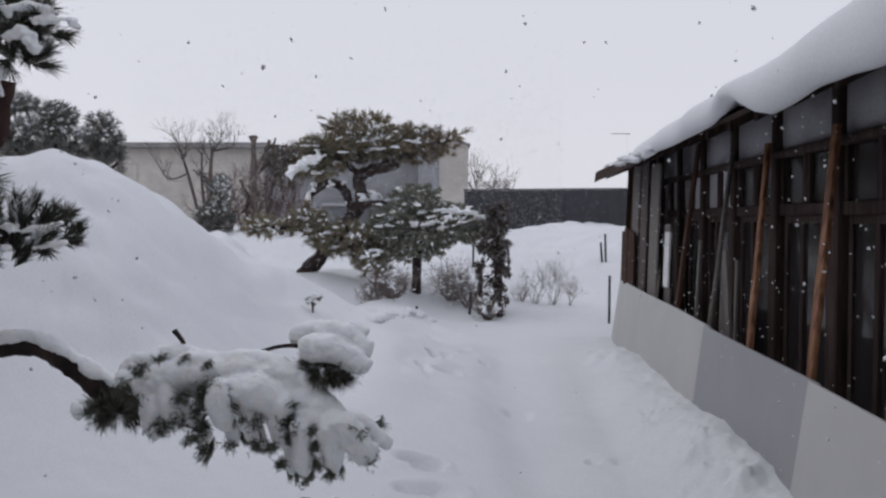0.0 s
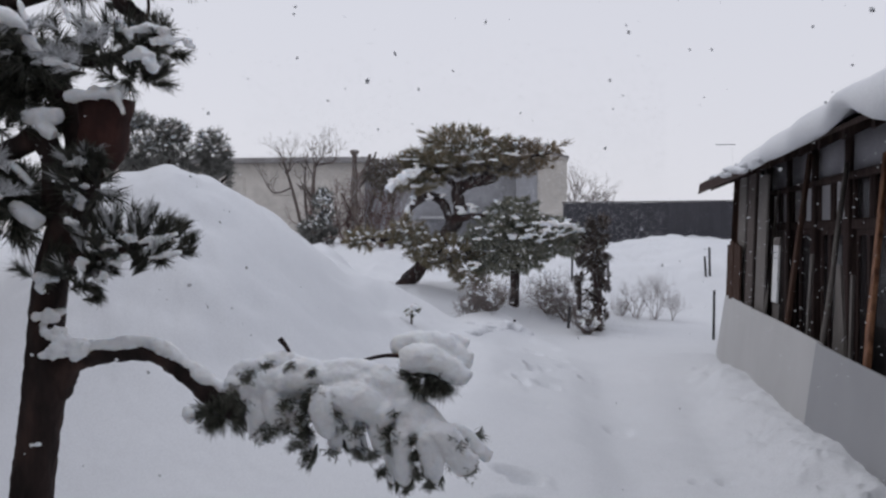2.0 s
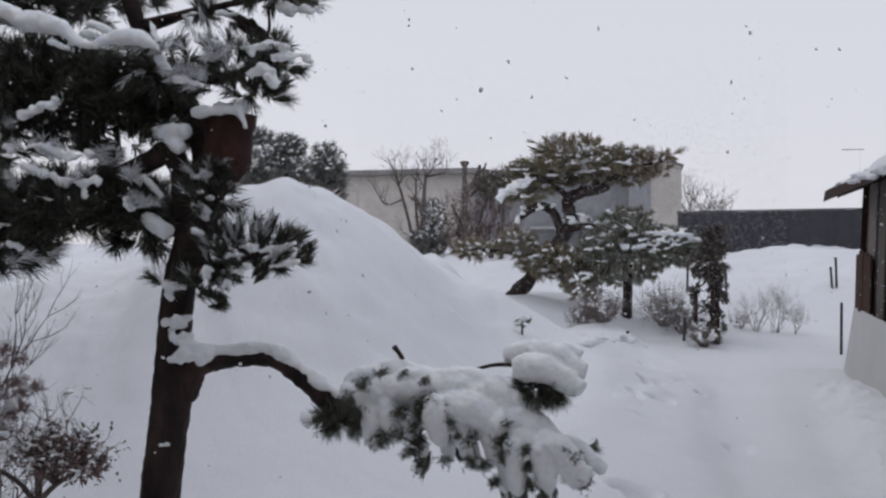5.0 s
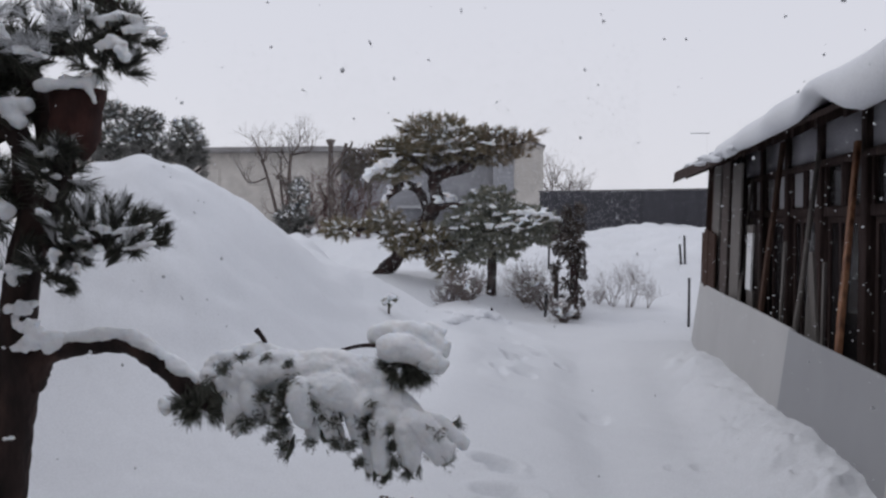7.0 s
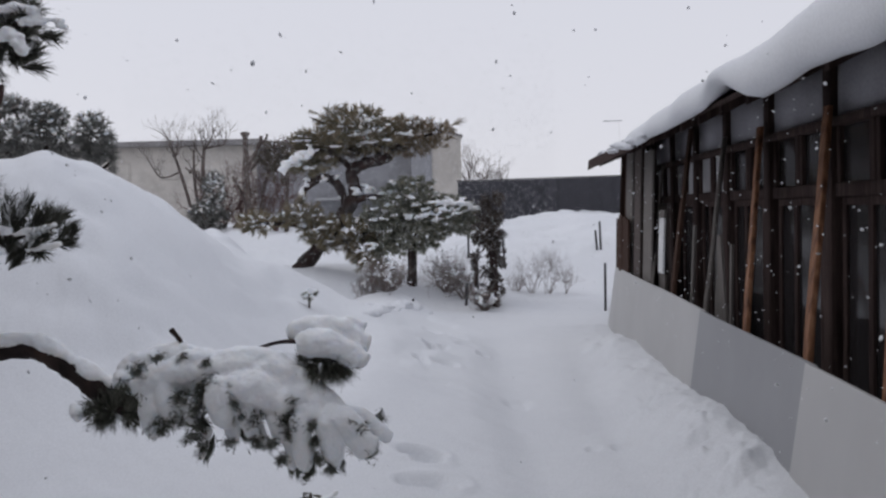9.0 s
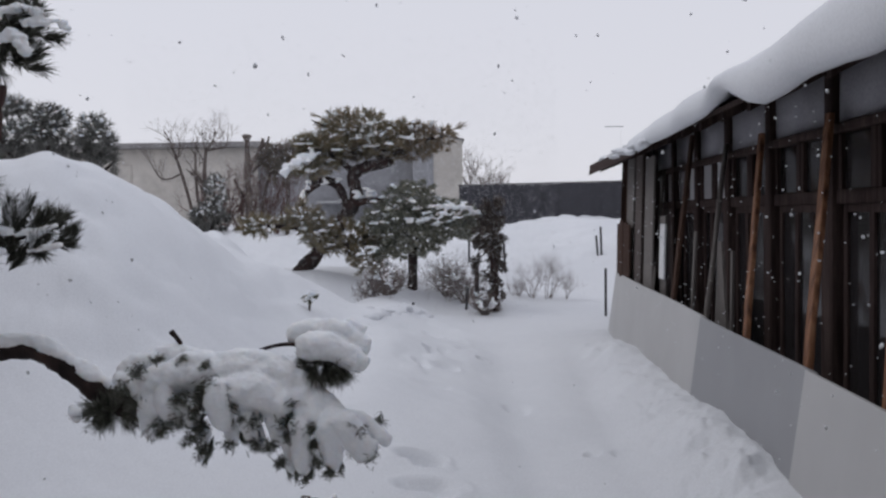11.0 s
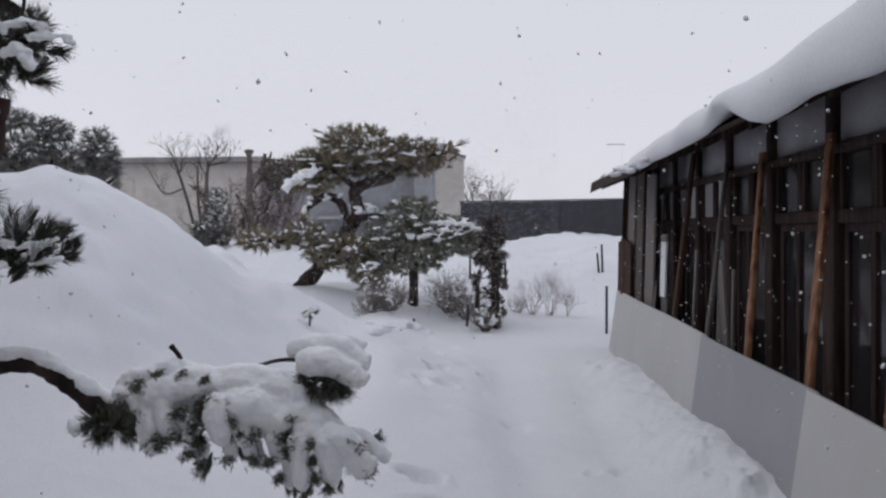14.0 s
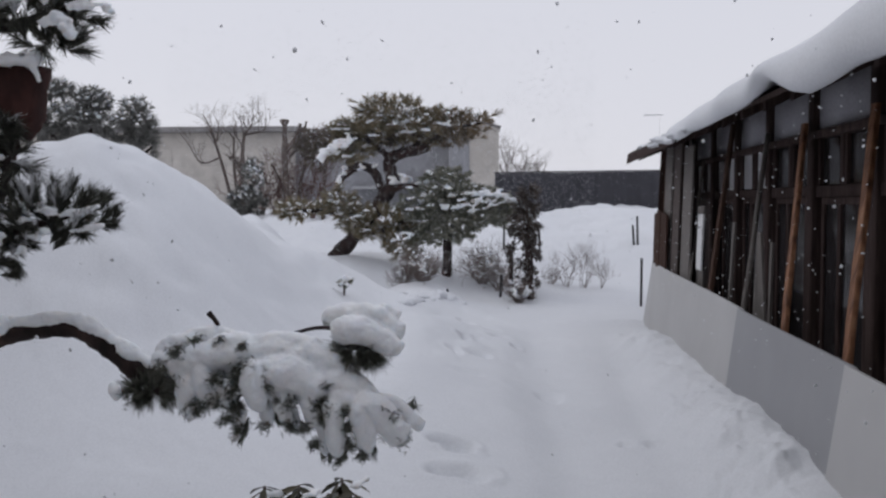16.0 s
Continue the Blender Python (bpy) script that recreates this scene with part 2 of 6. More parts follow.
def needle_mesh(name, specs, n, mat, seed=1, curl=0.25):
    """Tufts of needles: each spec is (position, direction, needle length, spread, needle width). Every needle is one bent blade."""
    rng = np.random.default_rng(seed)
    v_all, f_all, base = [], [], 0
    for pos, d, length, spread, width in specs:
        d = np.array(d, float)
        d /= np.linalg.norm(d) + 1e-9
        a = np.cross(d, (0.31, 0.52, 0.79))
        a /= np.linalg.norm(a)
        b = np.cross(d, a)
        ph = rng.random(n) * 2 * np.pi
        th = spread * np.sqrt(rng.random(n))
        ax = np.cos(th)[:, None] * d + np.sin(th)[:, None] * (np.cos(ph)[:, None] * a + np.sin(ph)[:, None] * b)
        root = np.array(pos) + d * (rng.random(n)[:, None] - 0.6) * length * 0.8
        ln = length * (0.65 + 0.5 * rng.random(n))[:, None]
        w = np.cross(ax, rng.normal(size=(n, 3)))
        w /= np.linalg.norm(w, axis=1)[:, None] + 1e-9
        w *= width / 2
        mid = root + ax * ln * 0.55 + np.array((0, 0, 0.03)) * ln * curl
        tip = root + ax * ln - np.array((0, 0, 0.25)) * ln * curl
        v = np.stack([root - w * 0.7, root + w * 0.7, mid + w, mid - w, tip], 1).reshape(-1, 3)
        v_all.append(v)
        k = base + 5 * np.arange(n)
        f_all += [(i, i + 1, i + 2, i + 3) for i in k] + [(i + 3, i + 2, i + 4) for i in k]
        base += 5 * n
    return mesh_from(name, np.concatenate(v_all), f_all, mat)


def ball(subdivisions):
    bm = bmesh.new()
    bmesh.ops.create_icosphere(bm, subdivisions=subdivisions, radius=1)
    out = np.array([v.co[:] for v in bm.verts]), [tuple(v.index for v in f.verts) for f in bm.faces]
    bm.free()
    return out


BALL = ball(2)


def snow_blobs(name, blobs, voxel, label, seed=0, smooth_steps=6, lump=0.0, parent=None, mat=PAD_SNOW, fingers=()):
    """Loose snow: overlapping flattened lumps (x, y, z, rx, ry, rz), and fingers of (x, y, z, r) points, fused into one soft skin."""
    rng = random.Random(seed)
    verts, faces, base = [], [], 0
    bv, bf = BALL
    for x, y, z, rx, ry, rz in blobs:
        m = np.array(Euler((rng.uniform(-0.2, 0.2), rng.uniform(-0.2, 0.2), rng.uniform(0, 6))).to_matrix())
        ph = np.array([rng.uniform(0, 6) for _ in range(3)])
        k = 1 + 0.07 * np.sin(bv @ np.array((2.1, 1.3, 0.4)) * 1.7 + ph[0]) + 0.06 * np.sin(bv @ np.array((-0.8, 2.2, 1.4)) * 1.9 + ph[1]) + 0.05 * np.sin(bv @ np.array((0.5, -1.0, 2.6)) * 2.3 + ph[2])
        verts.append((bv * k[:, None] * np.array((rx, ry, rz))) @ m.T + np.array((x, y, z)))
        faces += [(a + base, b + base, c + base) for a, b, c in bf]
        base += len(bv)
    if fingers:
        tv, tf = tube_data(fingers, 14, 0.03, seed, 4)
        verts.append(np.array([v[:] for v in tv]))
        faces += [tuple(i + base for i in f) for f in tf]
    ob = part(name, mesh_from(name, np.concatenate(verts).tolist(), faces, mat, True), mat, parent)
    rm = ob.modifiers.new("fuse", "REMESH")
    rm.mode, rm.voxel_size, rm.use_smooth_shade = "VOXEL", voxel, True
    sm = ob.modifiers.new("soften", "SMOOTH")
    sm.factor, sm.iterations = 0.5, smooth_steps
    if lump:
        tex = bpy.data.textures.new(name + "_lumps", "CLOUDS")
        tex.noise_scale, tex.noise_depth = lump * 3.2, 3
        dp = ob.modifiers.new("lumps", "DISPLACE")
        dp.texture, dp.strength, dp.mid_level, dp.texture_coords = tex, lump * 1.5, 0.5, "LOCAL"
    if parent is None:
        tagged(ob, label, "snow", kind="stuff")
    return ob


def lattice(x, y, seed):
    """Smooth value noise in -1..1 on arrays."""
    xi, yi = np.floor(x), np.floor(y)
    fx, fy = x - xi, y - yi
    fx, fy = fx * fx * (3 - 2 * fx), fy * fy * (3 - 2 * fy)

    def h(a, b):
        s = np.sin(a * 127.1 + b * 311.7 + seed * 74.7) * 43758.5453
        return (s - np.floor(s)) * 2 - 1
    return ((h(xi, yi) * (1 - fx) + h(xi + 1, yi) * fx) * (1 - fy) + (h(xi, yi + 1) * (1 - fx) + h(xi + 1, yi + 1) * fx) * fy)


def step(a, b, x):
    t = np.clip((x - a) / (b - a), 0, 1)
    return t * t * (3 - 2 * t)


HOUSE_TURN = -4.1
HOUSE = pose(0, 0, 0, 0, 0, HOUSE_TURN)


def bump_at(x, y, cx, cy, sx, sy, turn=0.0):
    c, s = math.cos(radians(turn)), math.sin(radians(turn))
    u, v = (x - cx) * c + (y - cy) * s, -(x - cx) * s + (y - cy) * c
    return np.exp(-0.5 * ((u / sx) ** 2 + (v / sy) ** 2))


def ground_height(x, y):
    """The snow's surface: a cleared yard, a big shovelled heap, a planted rise and a bank along the house."""
    x, y = np.asarray(x, float), np.asarray(y, float)
    r = np.hypot(x, y)
    back = 1.16 * step(11.6, 17.2, y + 0.25 * lattice(x * 0.5, y * 0.5, 3)) * (0.93 + 0.07 * lattice(x * 0.35, y * 0.2, 9))
    back = back * (0.96 + 0.2 * np.exp(-((x - 2.9) / 1.3) ** 2) + 0.1 * step(3.5, 6, x))
    left = 1.22 * step(-4.5, -9.0, x) * step(4.5, 10.0, y)
    heap = (1.815 * bump_at(x, y, -3.3, 6.9, 1.0, 1.25, 20)) ** 4 + (1.57 * bump_at(x, y, -2.95, 7.9, 0.95, 1.2, 20)) ** 4
    heap += (1.22 * bump_at(x, y, -2.55, 9.2, 0.95, 1.2, 20)) ** 4 + (0.62 * bump_at(x, y, -2.0, 11.4, 1.3, 1.5)) ** 4
    heap += (1.2 * bump_at(x, y, -4.9, 7.2, 1.3, 1.8)) ** 4
    heap = heap ** 0.25
    bed = 0.56 * bump_at(x, y, -1.5, 12.9, 1.7, 1.0) ** 0.7
    z = (np.maximum(back, left) ** 4 + heap ** 4 + bed ** 4) ** 0.25
    # bank of slid and shovelled snow along the white sheets
    a = radians(-HOUSE_TURN)
    hx, hy = x * math.cos(a) - y * math.sin(a), x * math.sin(a) + y * math.cos(a)
    wx, wy = hx + 0.12 * lattice(hx * 3.1, hy * 2.3, 23), hy + 0.15 * lattice(hx * 2.7, hy * 3.3, 24)
    crumb = np.maximum(0, lattice(wx * 6, wy * 4.1, 21)) * 0.06 + np.maximum(0, lattice(wx * 14, wy * 11, 22)) * 0.03 + np.maximum(0, lattice(wx * 31, wy * 23, 25)) * 0.02 * step(6.6, 4.8, hy)
    bank = step(0.6, 1.12, hx) * (0.08 + 0.13 * step(9.0, 4.6, hy) + 0.03 * lattice(hy * 1.3, hx * 0.7, 5)) + crumb * np.exp(-((hx - 0.98) / 0.2) ** 2)
    z = z + bank * step(9.8, 8.0, hy) * step(4.0, 3.0, hx)
    # edge of the trodden way and its footprints
    z = z + 0.12 * np.exp(-((x + 0.55 + 0.1 * lattice(y * 0.9, x * 0, 31)) / 0.35) ** 2) * step(3.5, 6.5, y) * step(12.2, 10.2, y)
    z = z - 0.05 * np.exp(-((x - 0.28 - 0.04 * y) / 0.3) ** 2) * step(11.5, 8, y)
    z = z + 0.07 * np.exp(-((y - 10.6 - 0.25 * np.sin(x * 2.2)) / 0.12) ** 2) * step(-1.15, -0.85, x) * step(-0.1, -0.4, x)
    for k, (px, py, turn, deep, size) in enumerate(FOOTPRINTS):
        c, s = math.cos(turn), math.sin(turn)
        u, v = (x - px) * c + (y - py) * s, -(x - px) * s + (y - py) * c
        q = np.sqrt((u / (0.09 * size)) ** 2 + (v / (0.14 * size)) ** 2) + 0.3 * lattice(x * 9 + k, y * 7, 60)
        z = z - deep * step(1.3, 0.45, q) + 0.12 * deep * np.exp(-((q - 1.6) / 0.3) ** 2)
    z = z + 0.035 * lattice(x * 0.9, y * 0.9, 1) * step(2, 5, r) + 0.012 * lattice(x * 3.1, y * 3.1, 2) + 0.004 * lattice(x * 11, y * 11, 4)
    z = z - 0.4 * bump_at(x, y, -1.3, 10.95, 0.8, 0.42, 15)
    z = z - 0.24 * bump_at(x, y, -1.9, 10.05, 0.34, 0.75)
    # small ledges on the heap's skirt and a drift across the way
    z = z + 0.07 * bump_at(x, y, -1.8, 8.6, 0.16, 0.2) + 0.05 * bump_at(x, y, -1.45, 8.8, 0.2, 0.15) + 0.04 * bump_at(x, y, -1.15, 9.0, 0.16, 0.14)
    z = z + 0.05 * np.exp(-((y - 9.4 - 0.12 * np.sin(x * 3.0)) / 0.1) ** 2) * step(0.85, 1.2, x) * step(2.3, 1.7, x)
    edge = x - 0.33 - 0.1 * lattice(y * 0.9, x * 0, 33) - 0.02 * lattice(y * 5, x * 0, 34)
    z = z + 0.045 * step(0.16, -0.16, edge) * step(-0.95, -0.1, x) * step(8.9, 7.8, y) * step(3.3, 4.2, y)
    z = z + 0.06 * np.maximum(0, lattice(x * 4.3 + 2, y * 3.1, 14)) * np.exp(-((x + 0.05) / 0.42) ** 2) * step(6.0, 7.2, y) * step(10.8, 9.8, y)
    z = z + (0.055 * lattice(x * 2.1, y * 1.6, 16) + 0.034 * lattice(x * 5.3, y * 4.7, 17) + 0.008 * lattice(x * 13, y * 11, 19)) * step(0.15, 0.8, z)
    z = z + 0.055 * lattice(x * 1.1 + 0.5 * y, y * 0.7, 18) * step(0.4, 1.2, z)
    lump = np.maximum(0, lattice(x * 1.7, y * 1.7, 8) - 0.25) * 0.07
    return z + lump * step(0.3, 1.0, z)


FOOTPRINTS = [(-0.13, 4.55, 1.05, 0.1, 0.85), (-0.07, 4.42, 1.2, 0.09, 0.6), (-0.08, 4.09, 1.2, 0.08, 0.95), (-0.02, 4.0, 1.2, 0.05, 0.6), (-0.1, 7.85, 0.2, 0.14, 0.62), (0.03, 7.14, 1.0, 0.09, 0.75), (0.38, 7.8, 0.3, 0.12, 0.5),
              (-0.04, 8.76, 0.4, 0.13, 0.55), (0.11, 8.55, 1.2, 0.07, 0.8), (0.24, 8.18, 1.3, 0.06, 0.7), (-0.18, 7.16, 0.4, 0.05, 0.6), (-0.05, 6.33, 1.2, 0.03, 0.9), (0.54, 6.09, 0.0, 0.03, 1.0), (0.84, 4.69, 0.2, 0.03, 0.45), (0.98, 4.63, 0.4, 0.03, 0.5)]
_rng = random.Random(4)
for k in range(5):
    FOOTPRINTS.append((-0.25 + 0.5 * _rng.random(), 7.0 + 0.42 * k + 0.3 * _rng.random(), _rng.uniform(-0.9, 0.9), _rng.uniform(0.025, 0.05), _rng.uniform(0.5, 0.85)))


def at_ground(x, y, sink=0.0):
    return float(ground_height(np.array([x]), np.array([y]))[0]) - sink


# ------------------------------------------------------------------ ground

angles = np.concatenate([np.linspace(-180, -60, 50)[:-1], np.linspace(-60, -48, 12)[:-1], np.linspace(-48, 32, 620)[:-1], np.linspace(32, 60, 30)[:-1],
                         np.linspace(60, 180, 50)[:-1]])
radii = np.concatenate([[0.0005, 0.4, 0.8], np.geomspace(1.2, 26, 470), np.geomspace(27, 4500, 40)])
AA, RR = np.meshgrid(np.radians(angles), radii)
GX, GY = RR * np.sin(AA), RR * np.cos(AA)
GZ = ground_height(GX, GY)
far = step(30, 120, RR)
GZ = GZ * (1 - far) + 1.0 * far
na, nr = len(angles), len(radii)
idx = np.arange(na * nr).reshape(nr, na)
a, b = idx[:-1], np.roll(idx, -1, axis=1)[:-1]
c, d = np.roll(idx, -1, axis=1)[1:], idx[1:]
quads = np.stack([a, d, c, b], -1).reshape(-1, 4)
gme = bpy.data.meshes.new("ground")
gme.vertices.add(na * nr)
gme.vertices.foreach_set("co", np.stack([GX, GY, GZ], -1).reshape(-1))
gme.loops.add(quads.size)
gme.loops.foreach_set("vertex_index", quads.reshape(-1).astype(np.int32))
gme.polygons.add(len(quads))
gme.polygons.foreach_set("loop_start", (np.arange(len(quads)) * 4).astype(np.int32))
gme.polygons.foreach_set("use_smooth", np.ones(len(quads), bool))
gme.update(calc_edges=True)
gme.validate()
gme.materials.append(SNOW)
ground = tagged(new("ground", gme), "deep snow over the garden with heaps and footprints", "snowy ground", kind="structure")

# ------------------------------------------------------------------ the old wooden house


def prism(poly, y0, y1):
    """A solid with the outline poly in x and z, drawn out along y."""
    bm = bmesh.new()
    a = [bm.verts.new((x, y0, z)) for x, z in poly]
    b = [bm.verts.new((x, y1, z)) for x, z in poly]
    bm.faces.new(a)
    bm.faces.new(b[::-1])
    n = len(poly)
    for i in range(n):
        bm.faces.new((a[i], b[i], b[(i + 1) % n], a[(i + 1) % n]))
    bmesh.ops.recalc_face_normals(bm, faces=bm.faces)
    return bm


WALL_X = 1.62
EAVE_X, EAVE_Z, PITCH = 1.06, 1.815, 0.5
HOUSE_NEAR, HOUSE_FAR = 0.1, 9.3
BAY = 0.92
house = thing("old_house", "old dark wooden house with a snow-laden roof", "house", HOUSE)


def roof_z(x):
    return EAVE_Z + (x - EAVE_X) * PITCH


posts_y = [HOUSE_FAR - 0.06] + [8.8 - BAY * k for k in range(10)]
for y in posts_y:
    part("post", slab(WALL_X - 0.05, WALL_X + 0.06, y - 0.05, y + 0.05, -0.2, roof_z(WALL_X) - 0.01), DARK_WOOD, house)
part("lintel", slab(WALL_X - 0.053, WALL_X + 0.065, HOUSE_NEAR, HOUSE_FAR + 0.02, 1.70, 1.745), DARK_WOOD, house)
part("middle_beam", slab(WALL_X - 0.028, WALL_X + 0.065, HOUSE_NEAR, HOUSE_FAR + 0.02, 1.37, 1.435), DARK_WOOD, house)
part("sill_beam", slab(WALL_X - 0.065, WALL_X + 0.065, HOUSE_NEAR, HOUSE_FAR + 0.02, -0.2, 0.06), DARK_WOOD, house)
for k in range(10):
    y1, y0 = posts_y[k] - 0.062, posts_y[k + 1] + 0.062
    mid = (y0 + y1) / 2
    part("plaster_panel", slab(WALL_X - 0.02, WALL_X + 0.03, y0, y1, 1.747, roof_z(WALL_X) - 0.01, bevel=0), PLASTER, house)
    transom = part("transom_window", slab(WALL_X - 0.03, WALL_X + 0.03, mid - 0.018, mid + 0.018, 1.437, 1.698), DARK_WOOD, house)
    for a, b in ((y0, mid - 0.02), (mid + 0.02, y1)):
        part("window_frame", slab(WALL_X - 0.025, WALL_X + 0.025, a, a + 0.03, 1.437, 1.698), DARK_WOOD, transom, smooth=False)
        part("window_frame", slab(WALL_X - 0.025, WALL_X + 0.025, b - 0.03, b, 1.437, 1.698), DARK_WOOD, transom, smooth=False)
        # bays 1 to 3 take the pale panes with the painted reflection
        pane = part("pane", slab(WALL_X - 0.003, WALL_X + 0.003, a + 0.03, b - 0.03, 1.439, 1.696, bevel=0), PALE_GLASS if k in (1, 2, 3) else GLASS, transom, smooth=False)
        pane.visible_shadow = False
    if k in (0, 1):
        for j in range(4):
            w = (y1 - y0) / 4
            part("wall_board", slab(WALL_X - 0.02 - 0.006 * (j % 2), WALL_X + 0.02, y0 + j * w + 0.002, y0 + (j + 1) * w - 0.002, 0.06, 1.37), OLD_GREY_WOOD, house)
        continue
    for j, (a, b) in enumerate(((y0, mid + 0.02), (mid - 0.02, y1))):
        xo = WALL_X - 0.025 + 0.04 * j
        leaf = part("sliding_door", slab(xo - 0.012, xo + 0.012, a + 0.045, b - 0.045, 0.1, 0.2), DARK_WOOD, house)
        bm = bmesh.new()
        for c0, c1 in ((a, a + 0.045), (b - 0.045, b)):
            box(bm, xo - 0.016, xo + 0.016, c0, c1, 0.062, 1.368)
        for c0, c1 in ((0.062, 0.1), (0.2, 0.24), (1.33, 1.368)):
            box(bm, xo - 0.015, xo + 0.015, a + 0.045, b - 0.045, c0, c1)
        part("door_frame", bm, DARK_WOOD, leaf, smooth=False)
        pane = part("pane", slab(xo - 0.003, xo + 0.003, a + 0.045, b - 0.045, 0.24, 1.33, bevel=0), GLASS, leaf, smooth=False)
        pane.visible_shadow = False
# closed sides, room and roof
part("gable_wall", prism([(WALL_X + 0.06, -0.2), (7.6, -0.2), (7.6, roof_z(WALL_X) - 0.02), (4.6, roof_z(4.6) - 0.05), (WALL_X + 0.06, roof_z(WALL_X) - 0.02)],
                         HOUSE_FAR - 0.1, HOUSE_FAR), DARK_WOOD, house, smooth=False)
part("near_wall", prism([(WALL_X + 0.06, -0.2), (7.6, -0.2), (7.6, roof_z(WALL_X) - 0.02), (4.6, roof_z(4.6) - 0.05), (WALL_X + 0.06, roof_z(WALL_X) - 0.02)],
                        HOUSE_NEAR, HOUSE_NEAR + 0.1), DARK_WOOD, house, smooth=False)
part("room_wall", slab(3.4, 3.5, HOUSE_NEAR + 0.1, HOUSE_FAR - 0.1, 0.0, 2.2), OLD_WOOD, house)
part("room_floor", slab(WALL_X + 0.06, 3.4, HOUSE_NEAR + 0.1, HOUSE_FAR - 0.1, -0.05, 0.0), DARK_WOOD, house)
part("room_ceiling", slab(WALL_X + 0.06, 3.4, HOUSE_NEAR + 0.1, HOUSE_FAR - 0.1, 1.95, 2.0), DARK_WOOD, house)
part("back_wall", slab(7.5, 7.6, HOUSE_NEAR, HOUSE_FAR, -0.2, roof_z(WALL_X)), DARK_WOOD, house)
roof = part("roof", prism([(EAVE_X, EAVE_Z), (4.6, roof_z(4.6)), (8.14, EAVE_Z), (8.14, EAVE_Z + 0.03), (4.6, roof_z(4.6) + 0.03), (EAVE_X, EAVE_Z + 0.025)],
                          HOUSE_NEAR - 0.5, 9.78), DARK_WOOD, house, smooth=False)
for k in range(21):
    y = 9.4 - 0.46 * k
    part("rafter", prism([(EAVE_X + 0.05, roof_z(EAVE_X + 0.05) - 0.055), (2.0, roof_z(2.0) - 0.055), (2.0, roof_z(2.0) - 0.003), (EAVE_X + 0.05, roof_z(EAVE_X + 0.05) - 0.003)],
                         y - 0.022, y + 0.022), DARK_WOOD, roof, smooth=False)
part("verge_board", prism([(EAVE_X - 0.04, EAVE_Z - 0.05), (4.6, roof_z(4.6) - 0.08), (4.6, roof_z(4.6) + 0.09), (EAVE_X - 0.02, EAVE_Z + 0.07)], 9.783, 9.82),
     GREY_WOOD, roof, "weathered grey verge board", smooth=False)

part("eave_board", prism([(EAVE_X - 0.035, EAVE_Z - 0.035), (EAVE_X - 0.004, EAVE_Z - 0.03), (EAVE_X - 0.004, EAVE_Z + 0.06), (EAVE_X - 0.03, EAVE_Z + 0.055)], 6.6, 9.78), DARK_WOOD, roof, "bare weathered eave board", smooth=False)
# snow pillow on the roof, thicker and rolling over the eave towards the near end
ys = np.linspace(9.15, HOUSE_NEAR - 0.55, 260)
rows_v, prof_n = [], 0
for y in ys:
    far_k = float(step(5.6, 9.0, y))
    thick = float(np.interp(y, [0, 2.0, 2.9, 3.4, 3.9, 4.6, 5.5, 6.5, 7.3, 8.2], [0.31, 0.235, 0.168, 0.128, 0.128, 0.13, 0.118, 0.096, 0.056, 0.012]))
    thick *= 1 + 0.07 * float(lattice(np.array([y * 1.9]), np.array([0.3]), 41)[0]) * (0.4 + far_k)
    drop = float(np.interp(y, [0, 1.5, 2.4, 2.9, 3.18, 3.41, 3.55, 3.8, 3.97, 4.14, 4.5, 5.2, 7, 9.6], [0.02, 0.06, 0.06, 0.06, 0.075, 0.078, 0.05, -0.03, -0.045, 0.0, 0.012, 0.025, 0.03, 0.02]))
    drop += 0.025 * float(lattice(np.array([y * 4.1]), np.array([2.2]), 42)[0]) * (0.5 + far_k) + 0.02 * float(lattice(np.array([y * 11]), np.array([1.2]), 43)[0]) * far_k
    out = 0.035 + 0.28 * thick + 0.03 * float(lattice(np.array([y * 2.3]), np.array([5.2]), 44)[0])
    bare = float(step(6.7, 7.6, y + 0.25 * float(lattice(np.array([y * 5]), np.array([7.7]), 45)[0])))
    out, drop = out - 0.16 * bare, drop - 0.07 * bare
    zb, zt = EAVE_Z + 0.02 - drop, EAVE_Z + 0.05 + thick
    prof = [(EAVE_X + 0.12, EAVE_Z + 0.1), (EAVE_X - 0.0, zb + 0.02)]
    for k in range(11):
        t = math.pi * (-0.5 + k / 10)
        prof.append((EAVE_X - 0.02 + 0.10 * (k / 10) ** 2 - out * math.cos(t), (zb + zt) / 2 + (zt - zb) / 2 * math.sin(t)))
    for x in (1.3, 1.5, 1.9, 2.6, 3.4, 4.2, 4.6):
        prof.append((x, EAVE_Z + 0.05 + (x - EAVE_X) * PITCH + thick * 1.08 - (0.06 if x == 4.6 else 0)))
    prof.append((4.65, roof_z(4.6) + 0.03))
    prof_n = len(prof)
    rows_v += [(x, y, z) for x, z in prof]
faces = []
for i in range(len(ys) - 1):
    for k in range(prof_n - 1):
        a = i * prof_n + k
        faces.append((a, a + prof_n, a + prof_n + 1, a + 1))
faces += [tuple(range(prof_n)), tuple(range((len(ys) - 1) * prof_n, len(ys) * prof_n))[::-1]]
roof_snow = tagged(new("roof_snow", mesh_from("roof_snow", rows_v, faces, SNOW, True)), "thick rounded snow rolling over the house eave", "snow", kind="stuff")
roof_snow.matrix_world = HOUSE

dollops = []
lump_rng = random.Random(31)
